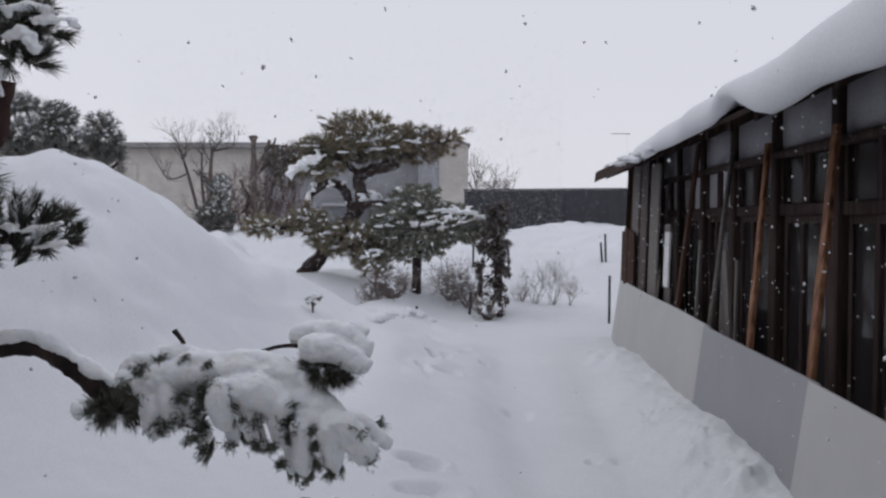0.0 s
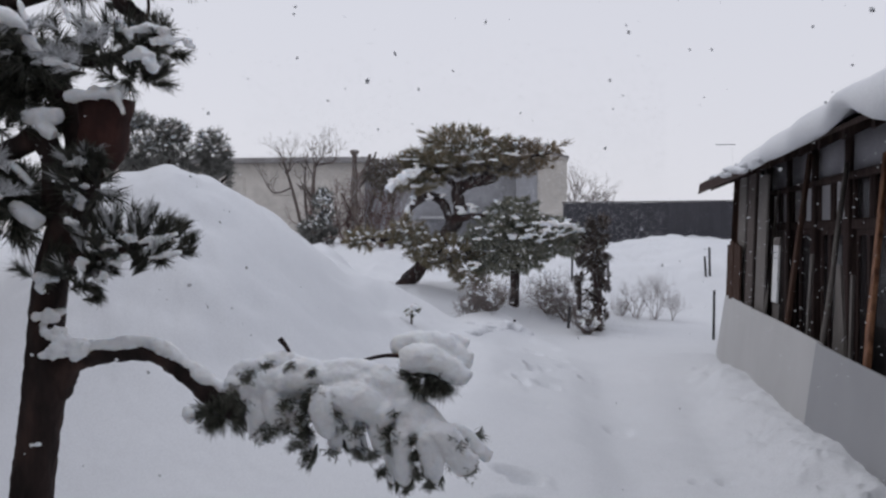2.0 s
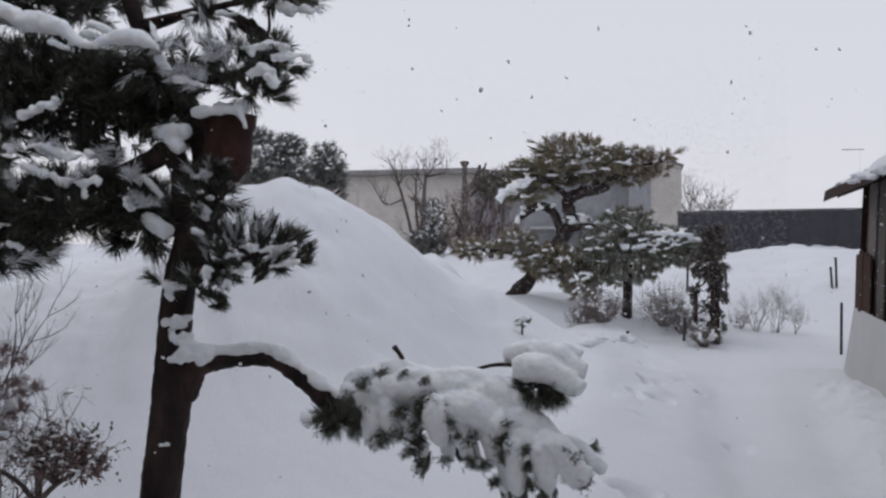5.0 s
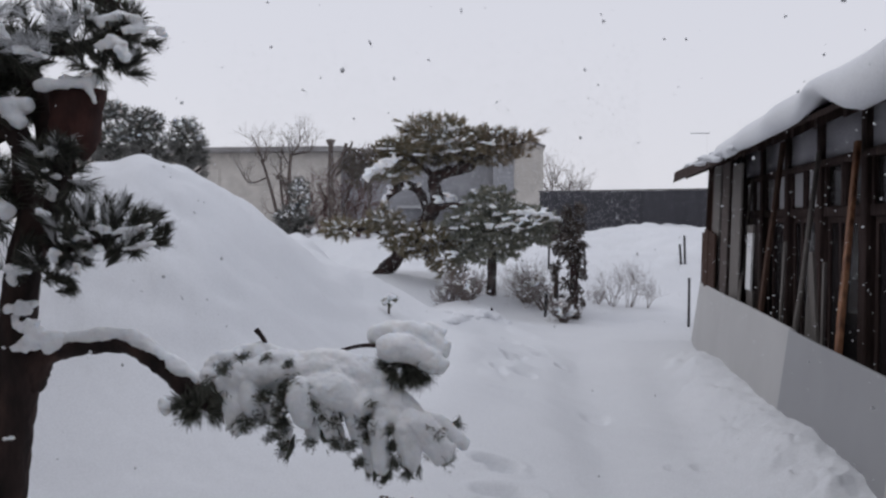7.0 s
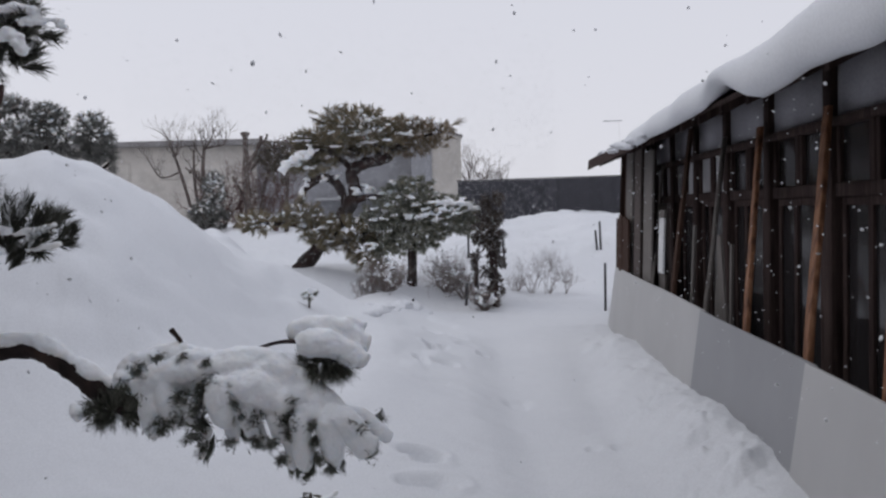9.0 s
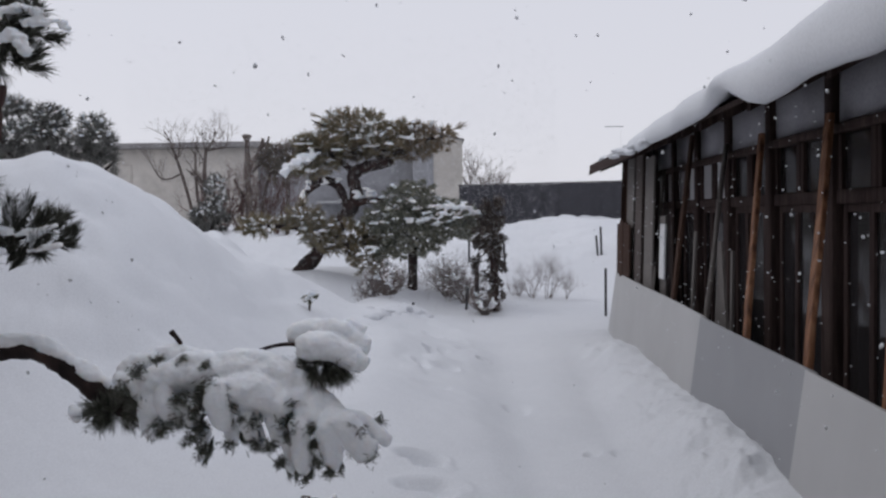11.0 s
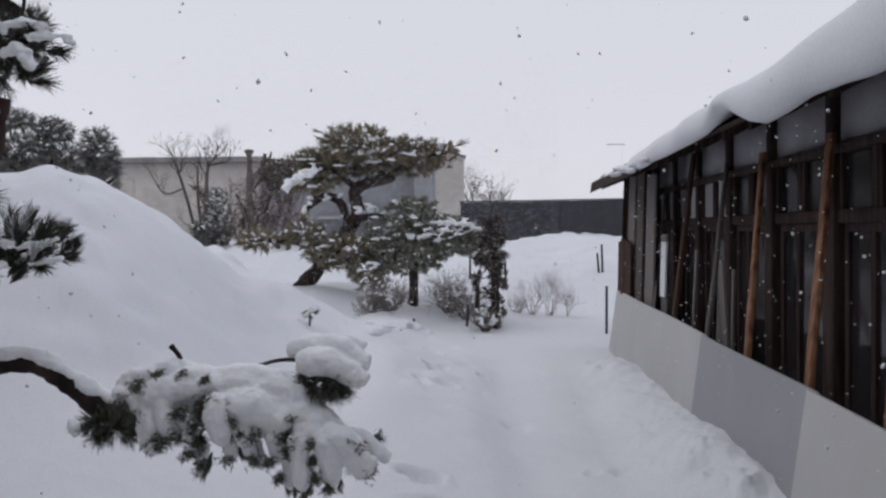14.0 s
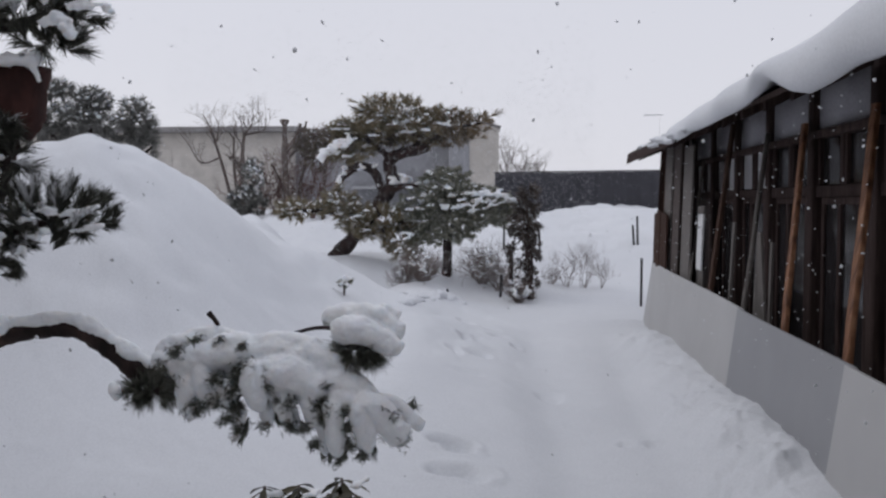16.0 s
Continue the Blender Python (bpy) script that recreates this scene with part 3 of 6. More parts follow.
for k in range(9):
    y = 6.0 + 0.19 * k + lump_rng.uniform(-0.08, 0.08)
    dollops.append((EAVE_X - 0.035 + lump_rng.uniform(-0.02, 0.02), y, EAVE_Z + 0.012 + lump_rng.uniform(-0.02, 0.02), 0.04, lump_rng.uniform(0.05, 0.1), lump_rng.uniform(0.022, 0.036)))
for x, y, z, rx, ry, rz in list(dollops)[4:]:
    dollops.append((x + 0.06, y + lump_rng.uniform(-0.1, 0.1), z + 0.04, rx, ry * 0.7, rz))
edge_snow = snow_blobs("eave_snow", [(x, y, z, rx, ry, rz) for x, y, z, rx, ry, rz in dollops], 0.012, "ragged lumps of snow on the far eave", 16, 3, 0.012, mat=SNOW)
edge_snow.matrix_world = HOUSE

# sheets set up against the house, foot outwards
SHEET_TOP_X, SHEET_TOP_Z, SHEET_LEAN = 1.262, 0.692, 0.135


def sheet(y0, y1, mat, label, proud=0.0):
    def x(z):
        return SHEET_TOP_X - (SHEET_TOP_Z - z) * SHEET_LEAN - proud
    bm = prism([(x(-0.25), -0.25), (x(-0.25) + 0.012, -0.25), (x(SHEET_TOP_Z) + 0.012, SHEET_TOP_Z), (x(SHEET_TOP_Z), SHEET_TOP_Z)], y0, y1)
    bmesh.ops.subdivide_edges(bm, edges=[e for e in bm.edges if abs(e.verts[0].co.y - e.verts[1].co.y) > 0.1], cuts=10)
    for v in bm.verts:
        v.co.x += 0.008 * math.sin(v.co.y * 2.1 + 0.6) * (v.co.z + 0.25)
    ob = part("cladding_sheet", bm, mat, None, smooth=False)
    ob.matrix_world = HOUSE
    return tagged(ob, label, "panel", "sheets leaning along the house")


sheet(7.36, 9.45, PANEL_LIGHT, "off-white sheet half sunk in snow against the house")
sheet(5.32, 7.37, PANEL_LIGHT, "off-white sheet half sunk in snow against the house", 0.003)
sheet(3.48, 5.385, PANEL_GREY, "grey sheet half sunk in snow against the house", 0.018)
sheet(1.82, 3.545, PANEL_LIGHT, "off-white sheet half sunk in snow against the house", 0.034)
sheet(0.2, 1.9, PANEL_LIGHT, "off-white sheet half sunk in snow against the house", 0.05)


def prop(foot_y, top_y, top_z, mat, label, r=0.018, top_x=1.535, seed=1, seg=10):
    """A round pole set in the snow behind the sheets, leaning back on the house."""
    pts = []
    for k in range(6):
        f = k / 5
        z = -0.1 + (top_z + 0.1) * f
        g = (z - 0.69) / (top_z - 0.69) * (1.0 if z > 0.69 else 0.35)
        pts.append((1.285 + r + (top_x - 1.285) * g + 0.004 * math.sin(seed * 3 + k * 2), foot_y + (top_y - foot_y) * g, z, r * (1.03 - 0.1 * f)))
    ob = limbs("prop_pole", [pts], mat, None, seg, 0.06, seed)
    ob.matrix_world = HOUSE
    return tagged(ob, label, "pole", "poles leaning along the house")


def timber(foot_y, top_y, top_z, mat, label, width=0.085, thick=0.045, top_x=1.525, seed=1):
    """A sawn prop, wider than thick, with worn edges and a slight bow, leaning back on a post of the house."""
    rg = random.Random(seed)
    bm = bmesh.new()
    c, rings = 0.005, []
    outline = ((0, c), (c, 0), (thick - c, 0), (thick, c), (thick, width - c), (thick - c, width), (c, width), (0, width - c))
    for k in range(9):
        z = -0.1 + (top_z + 0.1) * k / 8
        g = (z - 0.69) / (top_z - 0.69) * (1.0 if z > 0.69 else 0.35)
        x, y = 1.285 + (top_x - 1.285) * g + 0.002 * math.sin(k * 0.7 + seed), foot_y - width + (top_y - foot_y) * g + 0.003 * math.sin(k * 0.4 + 2 * seed)
        rings.append([bm.verts.new((x + u + rg.uniform(-0.0012, 0.0012), y + v + rg.uniform(-0.0012, 0.0012), z)) for u, v in outline])
    for a, b in zip(rings, rings[1:]):
        for k in range(8):
            bm.faces.new((a[k], a[(k + 1) % 8], b[(k + 1) % 8], b[k]))
    bm.faces.new(rings[0][::-1])
    bm.faces.new(rings[-1])
    bmesh.ops.recalc_face_normals(bm, faces=bm.faces)
    ob = part("prop_timber", bm, mat, None, smooth=False)
    ob.matrix_world = HOUSE
    return tagged(ob, label, "timber", "poles leaning along the house")


BROWN_PROP = "light brown sawn timber propped against a house post"
timber(4.625, 5.156, 1.793, BROWN_WOOD, BROWN_PROP, 0.062, 0.026, seed=2)
timber(3.723, 4.126, 1.79, BROWN_WOOD, BROWN_PROP, 0.066, 0.026, seed=3)
timber(2.966, 3.36, 1.79, BROWN_WOOD, BROWN_PROP, 0.062, 0.026, seed=4)
timber(2.05, 2.45, 1.79, BROWN_WOOD, BROWN_PROP, 0.062, 0.026, seed=5)
prop(5.496, 5.95, 1.80, GREY_WOOD, "weathered grey pole leaning against a house post", 0.018, seed=7)
timber(6.54, 6.96, 1.95, OLD_WOOD, "dark reddish brown timber propped against a house post", 0.08, 0.03, seed=8)
prop(7.35, 8.12, 1.724, GREY_WOOD, "thin weathered grey pole leaning against the house", 0.013, seed=9)


def plank(y, width, z0, z1, mat, label, x0=1.31, x1=1.42, thick=0.018, tilt=0.0, group="planks leaning along the house"):
    """A board standing behind the sheets and leaning on the house."""
    bm = bmesh.new()
    box(bm, -thick / 2, thick / 2, -width / 2, width / 2, 0, 1, bevel=0.002)
    for v in bm.verts:
        f = v.co.z
        v.co = Vector((x0 + (x1 - x0) * f + v.co.x, y + tilt * f + v.co.y, z0 + (z1 - z0) * f))
    ob = part("plank", bm, mat, None, smooth=False)
    ob.matrix_world = HOUSE
    return tagged(ob, label, "plank", group)


GREY_PLANK = "weathered grey plank leaning upright against the house"
plank(7.69, 0.42, -0.1, 1.83, GREY_WOOD, GREY_PLANK, 1.29, 1.345, tilt=-0.02)
plank(8.32, 0.36, -0.1, 1.9, OLD_GREY_WOOD, "brownish grey plank leaning upright against the house", 1.30, 1.36)
plank(8.76, 0.4, -0.1, 1.93, GREY_WOOD, GREY_PLANK, 1.29, 1.35, tilt=0.01)
for k, (y, w, top, mat) in enumerate(((9.12, 0.2, 1.86, OLD_WOOD), (9.3, 0.16, 1.84, OLD_WOOD))):
    plank(y, w, -0.1, top, mat, "dark brown plank leaning upright against the house", 1.315 + 0.012 * (k % 3), 1.385 + 0.012 * (k % 3))
for k, y in enumerate((8.62, 8.84, 9.07, 9.3)):
    plank(y, 0.215, -0.1, 1.22 + 0.02 * (k % 3), OLD_WOOD, "short dark brown board standing behind the sheets", 1.258, 1.285 + 0.006 * (k % 2))
for x0, x1 in ((1.262, 1.375), (1.378, 1.49), (1.493, 1.6)):
    bm = prism([(x0, -0.1), (x1, -0.1), (x1 + 0.092, roof_z(x1 + 0.092) - 0.012), (x0 + 0.09, roof_z(x0 + 0.09) - 0.012)], 9.42, 9.44)
    ob = part("plank", bm, OLD_WOOD, None, smooth=False)
    ob.matrix_world = HOUSE
    tagged(ob, "dark brown plank closing the gap at the house corner", "plank", "planks leaning along the house")
plank(7.12, 0.24, 0.0, 0.79, GREY_WOOD, "grey board standing behind the sheets", 1.335, 1.345)
plank(7.12, 0.2, 0.792, 1.245, WHITE_PAINT, "narrow white board on a grey board", 1.33, 1.345)
plank(7.12, 0.24, 1.247, 1.31, GREY_WOOD, "grey board end above a white board", 1.345, 1.348)
plank(6.2, 0.05, 0.0, 1.2, GREY_WOOD, "thin grey lath leaning on the house", 1.34, 1.40)
plank(5.31, 0.045, 0.0, 1.1, GREY_WOOD, "thin grey lath leaning on the house", 1.40, 1.42)
wedge = bmesh.new()
box(wedge, -0.009, 0.009, -0.5, 0.5, 0, 1, bevel=0.002)
for v in wedge.verts:
    f = min(1, max(0, v.co.z))
    v.co = Vector((1.39 + 0.02 * f + v.co.x, 5.455 + 0.1 * f + v.co.y * (0.34 - 0.26 * f), 0.45 + 0.7 * f))
pale = part("plank", wedge, GREY_WOOD, None, smooth=False)
pale.matrix_world = HOUSE
tagged(pale, "pale tapering board end leaning on the house", "plank", "planks leaning along the house")

# ------------------------------------------------------------------ trees and shrubs


def rand_dir(rng, up=0.3):
    v = Vector((rng.gauss(0, 1), rng.gauss(0, 1), rng.gauss(0, 1) + up * 2))
    return v.normalized()


def clump_specs(center, radii, n, length, width, seed, spread=0.75, outward=0.9, up=0.35, top_heavy=0.0):
    """Tufts scattered in an ellipsoid, pointing outwards and up."""
    rng = random.Random(seed)
    specs = []
    while len(specs) < n:
        p = Vector((rng.uniform(-1, 1), rng.uniform(-1, 1), rng.uniform(-1, 1)))
        if p.length > 1 or p.length < 0.15:
            continue
        if p.z < 0 and rng.random() < top_heavy:
            continue
        d = (p.normalized() * outward + rand_dir(rng) * 0.5 + Vector((0, 0, up))).normalized()
        pos = Vector(center) + Vector((p.x * radii[0], p.y * radii[1], p.z * radii[2]))
        specs.append((pos, d, length * rng.uniform(0.8, 1.2), spread, width))
    return specs


def heap_of(rng, x, y, z, size, n, flat=0.6):
    """A loose group of small lumps."""
    return [(x + rng.gauss(0, size * 0.5), y + rng.gauss(0, size * 0.5), z + rng.gauss(0, size * 0.25), size * rng.uniform(0.35, 0.75), size * rng.uniform(0.35, 0.75), size * flat * rng.uniform(0.4, 0.8)) for _ in range(n)]


def stroke(rng, x0, z0, x1, z1, r, y, taper=0.35, flat=0.8, wander=0.18):
    """Snow lying along a line, seen across: closely overlapping lumps that thin out towards the end."""
    n = max(4, int(math.hypot(x1 - x0, z1 - z0) / (r * 0.3)))
    out, ph = [], rng.uniform(0, 6)
    for k in range(n):
        f = k / (n - 1)
        q = r * (1 - taper * f ** 2) * (0.92 + 0.14 * math.sin(ph + 5 * f))
        out.append((x0 + (x1 - x0) * f + rng.gauss(0, wander * r), y + rng.gauss(0, 0.3 * r), z0 + (z1 - z0) * f + rng.gauss(0, wander * r), q, q * 1.25, q * flat))
    return out


def finger(rng, x0, z0, x1, z1, r, y, tip=0.3, sag=0.12):
    """One smooth draped lobe of snow, blunt at its root and narrowing to its end."""
    a, b = Vector((x0, y, z0)), Vector((x1, y, z1))
    d = (b - a)
    n = d.normalized() if d.length > 1e-6 else Vector((0, 0, -1))
    up = Vector((0, 0, sag * d.length))
    j = [1 + rng.uniform(-0.08, 0.08) for _ in range(3)]
    pts = [(a - n * r * 0.95, 0.15), (a - n * r * 0.7, 0.66 * j[0]), (a, 0.97 * j[0]), (a.lerp(b, 0.5) + up, 1.0 * j[1]), (b, 0.86 * j[2]), (b + n * r * 0.6, max(0.5, tip + 0.25)), (b + n * r * 0.95, tip * 0.5)]
    return [(*p, r * f) for p, f in pts]


def pads_on(specs, rng, count, rx, ry, rz, lift=0.4):
    """Small uneven lumps of snow lying along the upper tufts."""
    top = sorted(specs, key=lambda s: -s[0].z)[: max(count, int(len(specs) * 0.6))]
    rng.shuffle(top)
    out = []
    for s in top[:count]:
        d = Vector(s[1])
        for k in range(3):
            q = s[0] + d * rng.uniform(-0.6, 0.9) * rx + Vector((rng.uniform(-0.4, 0.4) * rx, rng.uniform(-0.4, 0.4) * ry, 0))
            out.append((q.x, q.y, q.z + rz * lift, rx * rng.uniform(0.3, 0.75), ry * rng.uniform(0.3, 0.75), rz * rng.uniform(0.45, 0.95)))
    return out


def grow(base, direction, length, r, depth, rng, out, fork=0.55, droop=0.0, kids=(2, 3)):
    """A branching limb; appends (x, y, z, r) paths to out."""
    pts, p, d = [(*base, r)], Vector(base), Vector(direction).normalized()
    n = 4
    for k in range(n):
        d = (d + rand_dir(rng, 0.1) * 0.22 + Vector((0, 0, 0.06 - droop))).normalized()
        p = p + d * (length / n)
        pts.append((*p, r * (1 - 0.16 * (k + 1))))
        if depth > 0 and k >= 1:
            for _ in range(rng.randint(*kids) if k == n - 1 else rng.choice((0, 1, 1))):
                nd = (d * (1 - fork) + rand_dir(rng, 0.25) * fork).normalized()
                grow(p, nd, length * rng.uniform(0.5, 0.75), r * 0.5, depth - 1, rng, out, fork, droop, kids)
    out.append(pts)


# -- the pine close to the window
near_pine = thing("pine_tree", "snow-laden dark pine with a crooked bough beside the yard", "tree", pose(0, 0, 0))
limbs("trunk", [[(-1.585, 2.4, -0.15, 0.078), (-1.56, 2.4, 0.3, 0.068), (-1.535, 2.4, 0.53, 0.063), (-1.51, 2.4, 0.72, 0.061), (-1.485, 2.4, 0.9, 0.062), (-1.485, 2.41, 1.08, 0.052),
                 (-1.465, 2.42, 1.24, 0.052), (-1.415, 2.42, 1.38, 0.056), (-1.370, 2.42, 1.5, 0.052)]], BARK, near_pine, 22, 0.045, 5, steps=8)
limbs("limb", [[(-1.43, 2.42, 1.36, 0.05), (-1.395, 2.42, 1.48, 0.05), (-1.34, 2.42, 1.6, 0.056)]], BARK, near_pine, 16, 0.1, 4)
limbs("sawn_stub", [[(-1.312, 2.415, 1.58, 0.058), (-1.306, 2.415, 1.6, 0.073), (-1.287, 2.41, 1.745, 0.075)]], RED_BARK, near_pine, 18, 0.07, 6,
      "reddish brown sawn-off limb")
limbs("limb", [[(-1.440, 2.42, 1.32, 0.04), (-1.450, 2.4, 1.45, 0.034), (-1.445, 2.38, 1.56, 0.034), (-1.480, 2.37, 1.625, 0.036), (-1.580, 2.36, 1.58, 0.03), (-1.770, 2.34, 1.52, 0.024),
                (-2.05, 2.3, 1.5, 0.014)]], BARK, near_pine, 12, 0.1, 7)
limbs("limb", [[(-1.360, 2.43, 1.5, 0.05), (-1.440, 2.5, 1.68, 0.045), (-1.540, 2.52, 1.84, 0.04), (-1.680, 2.55, 2.02, 0.03), (-1.80, 2.55, 2.4, 0.024), (-1.84, 2.5, 2.9, 0.015)]],
      BARK, near_pine, 12, 0.08, 8)
BOUGH = [(-1.46, 2.41, 0.87, 0.05), (-1.4, 2.4, 0.955, 0.036), (-1.29, 2.4, 0.985, 0.03), (-1.15, 2.4, 0.99, 0.029), (-1.04, 2.38, 0.94, 0.032), (-0.93, 2.36, 0.87, 0.04),
         (-0.84, 2.34, 0.84, 0.04), (-0.7, 2.32, 0.82, 0.02), (-0.55, 2.3, 0.85, 0.012), (-0.42, 2.28, 0.83, 0.005)]
limbs("bough", [BOUGH], BARK, near_pine, 14, 0.12, 9, steps=7)
limbs("limb", [[(-1.52, 2.52, 1.9, 0.02), (-1.35, 2.45, 1.86, 0.018), (-1.2, 2.4, 1.88, 0.013), (-1.08, 2.36, 1.9, 0.008)],
               [(-1.7, 2.55, 2.06, 0.018), (-1.4, 2.48, 2.09, 0.014), (-1.2, 2.42, 2.0, 0.012), (-1.165, 2.4, 1.955, 0.012), (-1.19, 2.4, 1.977, 0.012), (-1.244, 2.4, 2.006, 0.011), (-1.262, 2.4, 2.042, 0.009)],
               [(-1.2, 2.4, 1.985, 0.01), (-1.202, 2.4, 2.01, 0.009), (-1.215, 2.4, 2.028, 0.006)], [(-1.165, 2.4, 1.955, 0.006), (-1.153, 2.4, 2.0, 0.005), (-1.157, 2.4, 2.06, 0.004)],
               [(-1.7, 2.55, 2.08, 0.014), (-1.25, 2.42, 2.09, 0.01), (-1.05, 2.38, 2.08, 0.007), (-0.97, 2.36, 2.08, 0.004)]], BARK, near_pine, 8, 0.1, 10)
limbs("limb", [[(-1.42, 2.4, 1.3, 0.02), (-1.32, 2.36, 1.27, 0.015), (-1.18, 2.33, 1.3, 0.01), (-1.04, 2.3, 1.33, 0.006)]], BARK, near_pine, 8, 0.1, 11)

rng = random.Random(12)
NL, NW = 0.07, 0.0024
crown = []
crown += clump_specs((-1.19, 2.33, 1.315), (0.19, 0.14, 0.08), 64, 0.052, NW, 1, 0.6, 0.7, 0.7)
crown += clump_specs((-1.31, 2.32, 1.22), (0.09, 0.1, 0.07), 20, 0.055, NW, 2, 0.6, 0.7, 0.2)
crown += clump_specs((-1.49, 2.36, 1.24), (0.07, 0.1, 0.06), 9, NL, NW, 3, 0.7)
crown += clump_specs((-1.3, 2.36, 1.49), (0.1, 0.1, 0.06), 12, NL, NW, 4, 0.7) + clump_specs((-1.33, 2.33, 1.555), (0.075, 0.03, 0.04), 16, 0.055, NW, 40, 0.8, 0.7, 0.1)
part("needles", needle_mesh("needles", crown, 85, NEEDLES, 3), NEEDLES, near_pine)
pads = pads_on(crown, rng, 9, 0.03, 0.028, 0.01, 0.4)
left_mass = []
for k, (c, r3, n) in enumerate((((-1.9, 2.4, 1.83), (0.4, 0.26, 0.15), 330), ((-1.6, 2.4, 1.82), (0.15, 0.14, 0.1), 60), ((-1.64, 2.4, 1.67), (0.17, 0.14, 0.09), 90), ((-1.6, 2.42, 1.42), (0.15, 0.13, 0.1), 80), ((-1.84, 2.36, 1.465), (0.32, 0.24, 0.095), 210),
                                ((-2.3, 2.4, 1.72), (0.26, 0.26, 0.22), 130), ((-2.12, 2.3, 1.33), (0.24, 0.2, 0.08), 130), ((-2.3, 2.36, 1.44), (0.2, 0.2, 0.12), 110),
                                ((-2.05, 2.6, 2.2), (0.45, 0.26, 0.07), 130))):
    left_mass += clump_specs(c, r3, n, NL, NW * 1.2, 5 + k, 0.8, 0.7, 0.25)
# two gaps where the light comes through
left_mass = [s for s in left_mass if ((s[0].x + 1.61) / 0.1) ** 2 + ((s[0].z - 1.62) / 0.055) ** 2 > 1 and ((s[0].x + 1.49) / 0.06) ** 2 + ((s[0].z - 1.56) / 0.06) ** 2 > 1]
part("needles", needle_mesh("needles", left_mass, 62, NEEDLES, 5), NEEDLES, near_pine)
right_top = []
for k, (c, r3, n) in enumerate((((-1.27, 2.36, 1.87), (0.2, 0.15, 0.065), 34), ((-1.1, 2.34, 1.885), (0.1, 0.1, 0.04), 15), ((-1.17, 2.36, 1.8), (0.12, 0.1, 0.04), 16), ((-1.1, 2.38, 2.09), (0.2, 0.1, 0.025), 20), ((-1.36, 2.4, 2.06), (0.1, 0.12, 0.04), 8),
                                ((-1.48, 2.3, 1.88), (0.12, 0.08, 0.1), 20))):
    right_top += clump_specs(c, r3, n, NL * 0.9, NW, 13 + k, 0.7)
part("needles", needle_mesh("needles", right_top, 80, NEEDLES, 7), NEEDLES, near_pine)
crown_fingers = []
pads += pads_on(right_top, rng, 10, 0.03, 0.03, 0.012, 0.5)
for s in [(-1.171, 1.922, -1.132, 1.882, 0.013, 2.24), (-1.118, 1.903, -1.021, 1.896, 0.012, 2.24), (-1.065, 1.867, -0.978, 1.868, 0.009, 2.24), (-1.100, 1.843, -1.062, 1.793, 0.018, 2.24), (-1.139, 1.830, -1.101, 1.824, 0.009, 2.24),
          (-1.158, 1.332, -1.123, 1.327, 0.013, 2.24), (-1.070, 1.307, -1.000, 1.339, 0.007, 2.24), (-1.186, 1.266, -1.141, 1.275, 0.012, 2.24), (-1.281, 1.266, -1.272, 1.244, 0.013, 2.24), (-1.213, 1.228, -1.203, 1.212, 0.013, 2.24),
          (-1.231, 1.299, -1.180, 1.307, 0.009, 2.24), (-1.070, 1.275, -0.991, 1.288, 0.006, 2.24), (-1.105, 1.315, -1.052, 1.331, 0.007, 2.24), (-1.322, 1.382, -1.292, 1.370, 0.007, 2.24)]:
    crown_fingers.append(finger(rng, *s[:4], s[4] * 0.8, s[5], 0.5))
    pads += stroke(rng, *s[:4], s[4] * 0.8, s[5], 0.3, 0.7, 0.6)
for s in [(-1.281, 2.034, -1.235, 2.023, 0.012, 2.33), (-1.080, 2.034, -0.955, 2.021, 0.013, 2.33), (-0.988, 1.880, -0.971, 1.855, 0.01, 2.28)]:
    pads += stroke(rng, *s, 0.4, 0.7, 0.45)
snow_blobs("needle_snow", pads, 0.0045, "small pads of snow on the pine needles", 1, 1, 0.012, fingers=crown_fingers)
big, bough_fingers = [], []
bough_fingers += [[(-1.939, 2.14, 2.063, 0.017), (-1.889, 2.14, 2.039, 0.021), (-1.829, 2.14, 2.004, 0.026), (-1.756, 2.14, 1.985, 0.030), (-1.682, 2.14, 1.967, 0.023), (-1.644, 2.14, 1.931, 0.017), (-1.587, 2.14, 1.911, 0.010), (-1.565, 2.14, 1.907, 0.004)],
                  [(-1.595, 2.14, 1.908, 0.006), (-1.578, 2.14, 1.911, 0.011), (-1.531, 2.14, 1.922, 0.017), (-1.456, 2.14, 1.925, 0.024), (-1.402, 2.14, 1.914, 0.020), (-1.373, 2.14, 1.888, 0.009), (-1.366, 2.14, 1.878, 0.004)],
                  [(-1.635, 2.18, 1.983, 0.006), (-1.606, 2.18, 1.981, 0.012), (-1.555, 2.18, 1.959, 0.010), (-1.536, 2.18, 1.950, 0.004)],
                  [(-1.819, 2.14, 1.987, 0.013), (-1.814, 2.14, 1.969, 0.014), (-1.812, 2.14, 1.956, 0.007)],
                  [(-1.434, 2.20, 1.993, 0.004), (-1.425, 2.20, 1.966, 0.009), (-1.410, 2.20, 1.933, 0.007), (-1.392, 2.20, 1.899, 0.004)],
                  [(-1.732, 2.14, 1.931, 0.006), (-1.702, 2.14, 1.922, 0.011), (-1.668, 2.14, 1.908, 0.007), (-1.654, 2.14, 1.902, 0.004)]]
for s in [(-1.307, 1.982, -1.284, 1.916, 0.009, 2.20), (-1.404, 1.875, -1.358, 1.823, 0.010, 2.20), (-1.660, 1.958, -1.602, 1.959, 0.010, 2.20)]:
    big += stroke(rng, *s, 0.4, 0.75, 0.5)
